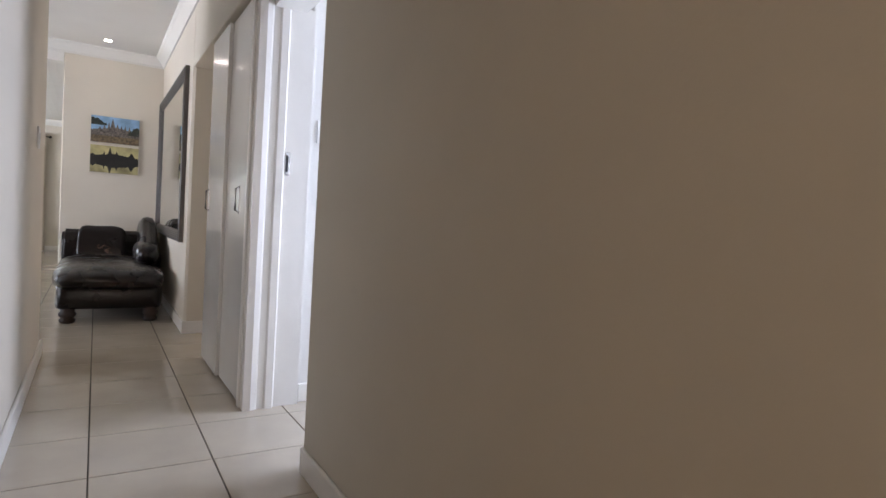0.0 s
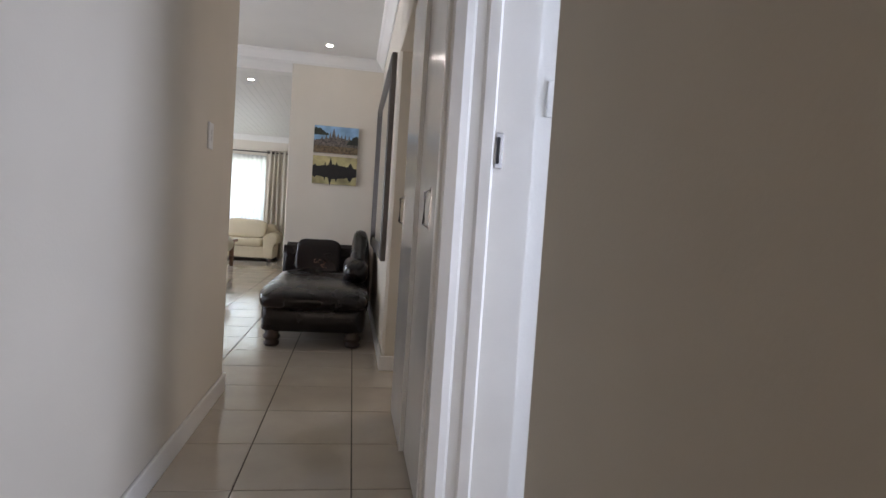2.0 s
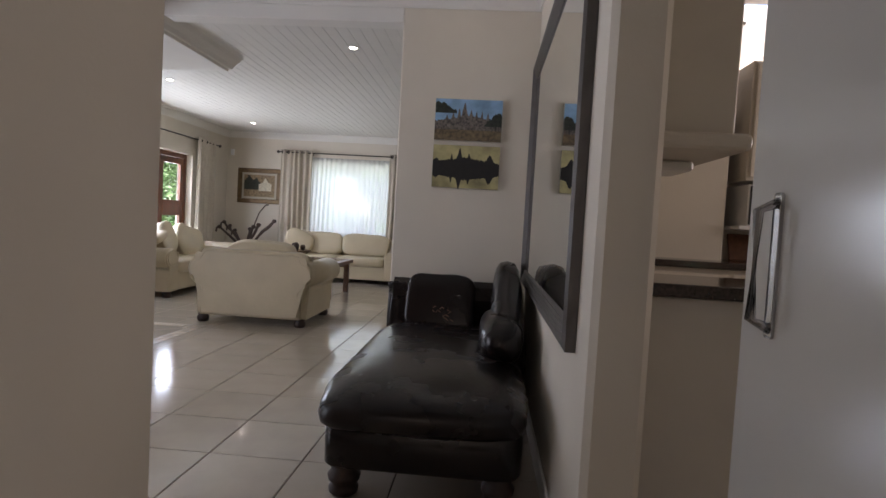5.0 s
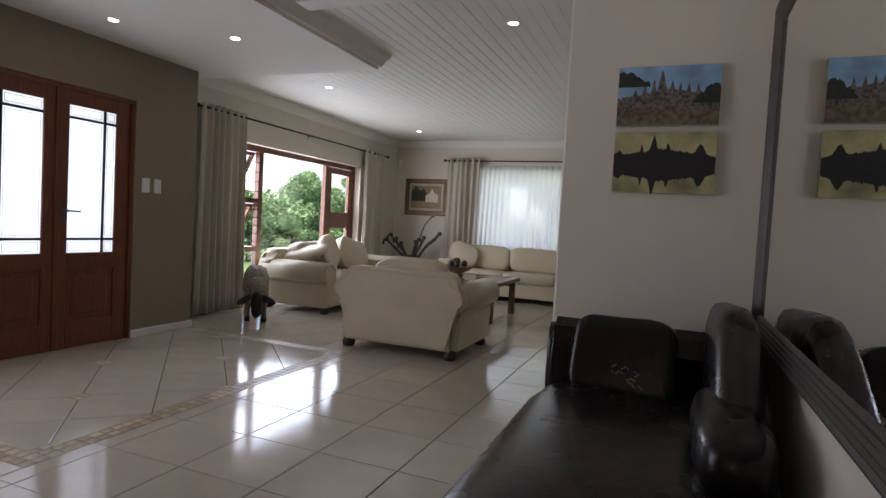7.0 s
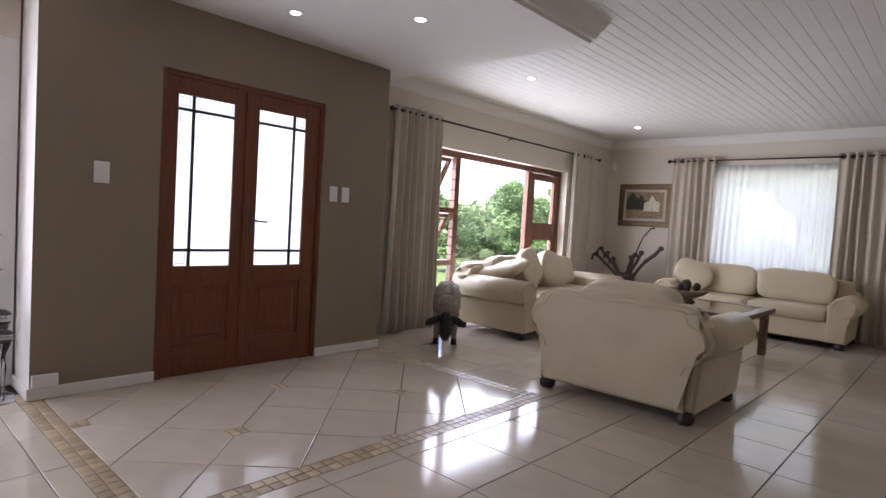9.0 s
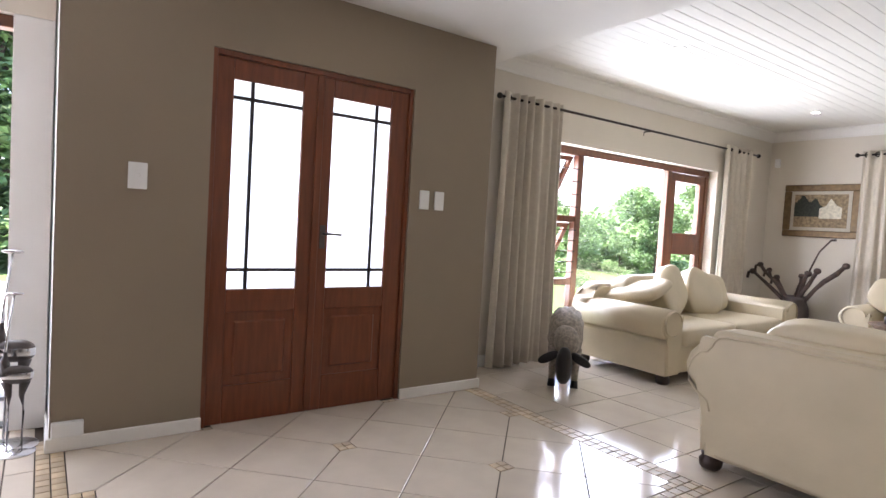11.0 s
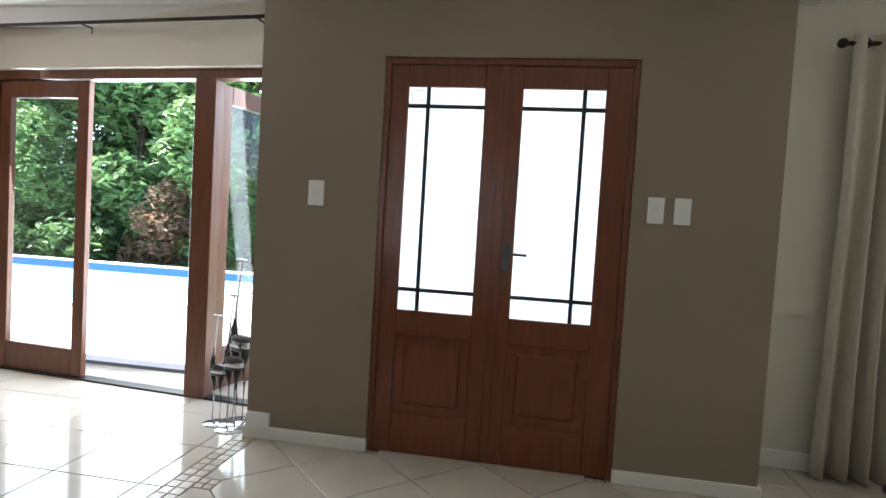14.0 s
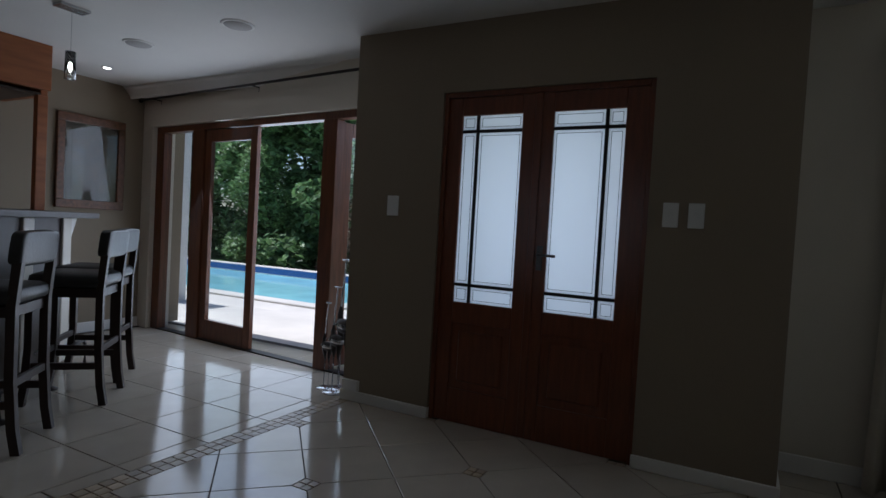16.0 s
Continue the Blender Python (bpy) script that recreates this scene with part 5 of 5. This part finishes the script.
def leaf_cloud(bm_rows, rnd, blobs, count, size):
    verts, faces = bm_rows
    weights = [b[3] * b[4] * b[5] for b in blobs]
    for _ in range(count):
        b = rnd.choices(blobs, weights)[0]
        while True:
            v = Vector((rnd.uniform(-1, 1), rnd.uniform(-1, 1), rnd.uniform(-1, 1)))
            if 0.45 < v.length < 1:
                break
        p = Vector((b[0] + v.x * b[3], b[1] + v.y * b[4], b[2] + v.z * b[5]))
        q = Euler((rnd.uniform(-0.9, 0.9), rnd.uniform(-0.9, 0.9), rnd.uniform(0, 6.28))).to_matrix()
        s = size * rnd.uniform(0.6, 1.4)
        k = len(verts)
        for c in ((0, -0.9, 0), (0.42, 0, 0.10), (0, 1.0, -0.12), (-0.42, 0, 0.10)):
            verts.append(tuple(p + q @ (Vector(c) * s)))
        faces.append((k, k + 1, k + 2, k + 3))


def tree(place, height, spread, seed, leaves, size, material, label, base=0.1, group="garden trees"):
    rnd = random.Random(seed)
    t = thing("tree", label, "tree", group, place, rnd.uniform(0, 360))
    bm = bmesh.new()
    tube(bm, [(0, 0, -0.2), (0.05, 0.02, height * 0.25), (-0.05, 0.05, height * 0.55), (0, 0, height * 0.9)], [height * 0.03, height * 0.024, height * 0.015, 0.01], 9)
    blobs = []
    for i in range(16):
        a = rnd.uniform(0, 6.28)
        z = height * (base + (0.95 - base) * (i + 0.5) / 16)
        r = spread * rnd.uniform(0.25, 0.75) * (1.15 - 0.6 * (z / height) ** 2)
        c = (r * math.cos(a), r * math.sin(a), z)
        tube(bm, [(0, 0, z * 0.75), (c[0] * 0.5, c[1] * 0.5, z * 0.92), c], [height * 0.010, height * 0.007, 0.008], 6)
        b = spread * rnd.uniform(0.3, 0.5)
        blobs.append((*c, b, b, b * rnd.uniform(0.6, 0.9)))
    part("trunk", bm, M_BARK, t, smooth=True)
    rows = ([], [])
    leaf_cloud(rows, rnd, blobs, leaves, size)
    me = bpy.data.meshes.new("crown")
    me.from_pydata(*rows[:1], [], rows[1])
    me.materials.append(material)
    c = new("crown", me)
    c.parent = t
    return t


ta = tree((-15.2, -3.0, -0.2), 7.5, 2.6, 1, 9000, 0.16, M_LEAF, "dense dark green garden tree behind the pool", 0.03)
tb = tree((-14.8, 0.3, -0.2), 6.5, 2.4, 2, 9000, 0.15, M_LEAF2, "dense bright green garden tree behind the pool", 0.03)
tc = tree((-13.9, -1.3, -0.2), 2.1, 1.1, 3, 3500, 0.08, M_LEAF3, "low shrub with dry pinkish blossom by the pool", 0.05)
rnd = random.Random(31)
for i, (x, y, s) in enumerate(((-15.6, -6.2, 1), (-15.0, -9.5, 1.1), (-15.5, 2.9, 1), (-15.0, 5.4, 0.9), (-16.5, -1.2, 1.2), (-17.0, 1.6, 1.2), (-14.2, -4.8, 0.6), (-14.2, 1.7, 0.5), (-17, -4.6, 1.3), (-15.4, -12.5, 1.1), (-14.4, 4.2, 0.6), (-17.5, 4.5, 1.2))):
    c = copy_thing(ta if i % 2 else tb, pose(x, y, -0.2, 0, 0, rnd.uniform(0, 360)))
    c.scale = (s, s, s)
for i, (x, y, s) in enumerate(((-19, 24.0, 0.50), (-16, 27.0, 0.52), (-22, 20.0, 0.50), (-15, 31, 0.66), (-24, 15.5, 0.46), (-26, 27, 0.85), (-13, 35, 0.75), (-30, 20, 0.9), (-12.5, 21.5, 0.2), (-13.8, 19.5, 0.2), (-14.5, 17.5, 0.2), (-12, 24.0, 0.25), (-9.5, 19.0, 0.3), (-10.5, 17.0, 0.3), (-11.5, 15.0, 0.32), (-11.0, 21.5, 0.36), (-13.5, 16.2, 0.36), (-15.5, 19.5, 0.42), (-17, 22.0, 0.44), (-14, 24.5, 0.46), (-10.3, 25.5, 0.42), (-18, 17.5, 0.42))):
    c = copy_thing(tb if i % 6 else ta, pose(x, y, -0.2, 0, 0, rnd.uniform(0, 360)))
    c.scale = (s, s, s)
for x, y, s in ((-3.2, 21.0, 0.62), (-0.6, 22.0, 0.7), (-5.8, 22.5, 0.7), (1.8, 21.5, 0.62), (-8.4, 23.0, 0.7)):
    c = copy_thing(tb, pose(x, y, -0.2, 0, 0, rnd.uniform(0, 360)))
    c.scale = (s, s, s)
rows = ([], [])
leaf_cloud(rows, random.Random(18), [(-24 + 0.62 * i + 0.8 * math.sin(i), 13.5 + 0.62 * i + math.sin(2.3 * i), 0.55 + 0.35 * math.sin(1.7 * i), 1.5, 1.5, 1.25) for i in range(26)], 26000, 0.15)
me = bpy.data.meshes.new("shrubbery")
me.from_pydata(rows[0], [], rows[1])
me.materials.append(M_LEAF2)
tagged(new("shrubbery", me), "bank of bright green garden shrubs beyond the lawn", "shrubs", kind="stuff")
# clipped hedge, too many leaves to count
rows = ([], [])
leaf_cloud(rows, random.Random(8), [(-14.6, -13 + 1.1 * i, 0.8, 0.9, 0.9, 1.1) for i in range(20)], 14000, 0.11)
me = bpy.data.meshes.new("hedge")
me.from_pydata(rows[0], [], rows[1])
me.materials.append(M_LEAF)
tagged(new("hedge", me), "thick dark green hedge along the garden edge", "hedge", kind="stuff")

# ---- floor tiles, last ----
T = 0.43
GAP = 0.0055
BX, BY0, BY1, BW = -2.26, 6.25, 8.86, 0.112   # mosaic border round the entrance


def clip(poly, inside, cut):
    out = []
    for a, b in zip(poly, poly[1:] + poly[:1]):
        if inside(a):
            out.append(a)
            if not inside(b):
                out.append(cut(a, b))
        elif inside(b):
            out.append(cut(a, b))
    return out


def clip_rect(poly, x0, x1, y0, y1):
    for ax, val, sg in ((0, x0, 1), (0, x1, -1), (1, y0, 1), (1, y1, -1)):
        if not poly:
            return poly
        def ins(p):
            return sg * (p[ax] - val) >= 0
        def cut(a, b):
            s = (val - a[ax]) / (b[ax] - a[ax])
            return (a[0] + s * (b[0] - a[0]), a[1] + s * (b[1] - a[1]))
        poly = clip(poly, ins, cut)
    return poly


def shrink(poly, g):
    n = len(poly)
    c = (sum(p[0] for p in poly) / n, sum(p[1] for p in poly) / n)
    out = []
    for i in range(n):
        p0, p1, p2 = Vector(poly[i - 1]), Vector(poly[i]), Vector(poly[(i + 1) % n])
        d1, d2 = (p1 - p0), (p2 - p1)
        if d1.length < 1e-5 or d2.length < 1e-5:
            continue
        n1 = Vector((-d1.y, d1.x)).normalized()
        n2 = Vector((-d2.y, d2.x)).normalized()
        b = n1 + n2
        k = b.dot(n1)
        out.append(tuple(p1 + b * (g / max(k, 0.2))))
    return out


def tile_geometry(poly, g=GAP / 2, top=0.0, edge=0.0016):
    poly = [p for i, p in enumerate(poly) if math.dist(p, poly[i - 1]) > 1e-4]
    if len(poly) < 3:
        return None
    area = sum(a[0] * b[1] - b[0] * a[1] for a, b in zip(poly, poly[1:] + poly[:1])) / 2
    if abs(area) < 0.0004:
        return None
    if area < 0:
        poly = poly[::-1]
    o, i = shrink(poly, g), shrink(poly, g + edge)
    if len(o) != len(i) or len(o) < 3:
        return None
    n = len(o)
    cx, cy = sum(p[0] for p in o) / n, sum(p[1] for p in o) / n
    v = [(x - cx, y - cy, -0.0058) for x, y in o] + [(x - cx, y - cy, top - 0.0013) for x, y in o] + [(x - cx, y - cy, top) for x, y in i]
    f = [tuple(range(2 * n, 3 * n))]
    for r in (0, n):
        for k in range(n):
            f.append((r + k, r + (k + 1) % n, r + n + (k + 1) % n, r + n + k))
    return (cx, cy), v, f


polys, mosaics = [], []
for i in range(-12, 11):
    for j in range(-21, 18):
        x0, y0 = i * T, 7.0 + j * T
        if (x0 + T < -0.44 and y0 + T < 3.05) or (x0 > 0.87 and y0 + T < 1.6) or (x0 > 1.95 and y0 > 8.05) or (x0 > 3.05 and y0 + T < 3.5):
            continue
        cell = [(x0, y0), (x0 + T, y0), (x0 + T, y0 + T), (x0, y0 + T)]
        if x0 > -2.7 or y0 > 5.5 or y0 > 3.0:
            pieces = []
            if x0 + T <= BX or x0 < BX:
                if y0 + T > BY0 and y0 < BY1:
                    pieces.append(clip_rect(cell, BX, 9, -9, 20))
                    left = clip_rect(cell, -9, BX, -9, 20)
                    pieces += [clip_rect(left, -9, 9, -9, BY0), clip_rect(left, -9, 9, BY1, 20)]
                else:
                    pieces.append(cell)
            else:
                pieces.append(cell)
            for p in pieces:
                p = clip_rect(p, -5.0, 4.1, -1.5, 13.95) if p else p
                if p and len(p) >= 3:
                    polys.append(p)
# diagonal tiles with clipped corners inside the border
D = 0.287
CX0, CY0, CUT = -3.516, 7.556, 0.046
IX, IY0, IY1 = BX - BW, BY0 + BW, BY1 - BW
for a in range(-8, 9):
    for b in range(-8, 9):
        if (a + b) % 2 == 0:
            continue
        cx, cy = CX0 + a * D, CY0 + b * D
        pts = []
        for dx, dy in ((1, 0), (0, 1), (-1, 0), (0, -1)):
            va, vb = a + dx, b + dy
            v = (cx + dx * D, cy + dy * D)
            if va % 2 == 0 and vb % 2 == 0 and ((va + vb) // 2) % 2 == 0:
                pts += [(v[0] - dx * CUT - dy * -CUT * 0 + (-dy) * -CUT, v[1] - dy * CUT + dx * -CUT), (v[0] - dx * CUT + (-dy) * CUT, v[1] - dy * CUT + dx * CUT)]
            else:
                pts.append(v)
        p = clip_rect(pts, -4.2, IX, IY0, IY1)
        if p and len(p) >= 3:
            polys.append(p)
for a in range(-8, 9, 2):
    for b in range(-8, 9, 2):
        if ((a + b) // 2) % 2 == 0:
            cx, cy = CX0 + a * D, CY0 + b * D
            for sx in (-1, 1):
                for sy in (-1, 1):
                    q = [(cx, cy), (cx + sx * CUT, cy), (cx + sx * CUT, cy + sy * CUT), (cx, cy + sy * CUT)]
                    p = clip_rect(q, -4.08, IX, IY0, IY1)
                    if p and len(p) >= 3:
                        mosaics.append(p)
# border mosaic, two rows
half = BW / 2
y = BY0
k = 0
while y < BY1 - 0.01:
    for r in range(2):
        x0 = BX - BW + r * half
        mosaics.append([(x0, y), (x0 + half, y), (x0 + half, min(BY1, y + 0.06)), (x0, min(BY1, y + 0.06))])
    y += 0.06
x = BX - BW
while x > -4.2:
    for y0 in (BY0, BY0 + half, BY1 - BW, BY1 - half):
        mosaics.append([(x - 0.06, y0), (x, y0), (x, y0 + half), (x - 0.06, y0 + half)])
    x -= 0.06


def lay(polys, name, material, stretch_y, limit, g):
    """Pieces near the walked stretch are parts of the floor; the rest is one joined part."""
    made = [t for t in (tile_geometry(p, g) for p in polys) if t]
    made.sort(key=lambda t: (t[0][0] + 1.6) ** 2 * 0.6 + (t[0][1] - stretch_y) ** 2)
    shared = {}
    for (cx, cy), v, f in made[:limit]:
        key = (f[0], tuple((round(a, 4), round(b, 4)) for a, b, _ in v))
        if key not in shared:
            me = bpy.data.meshes.new(name)
            me.from_pydata(v, [], f)
            me.materials.append(material)
            shared[key] = me
        ob = new(name, shared[key])
        ob.location = (cx, cy, 0)
        ob.parent = floor
    verts, faces = [], []
    for (cx, cy), v, f in made[limit:]:
        k = len(verts)
        verts += [(a + cx, b + cy, c) for a, b, c in v]
        faces += [tuple(q + k for q in t) for t in f]
    if verts:
        me = bpy.data.meshes.new("far_" + name)
        me.from_pydata(verts, [], faces)
        me.materials.append(material)
        ob = new("far_" + name, me)
        ob.parent = floor
        ob["kind"] = "stuff"


lay(polys, "tile", M_TILE, 7.2, 300, GAP / 2)
lay(mosaics, "mosaic_tile", M_MOSAIC, 7.5, 300, 0.0025)
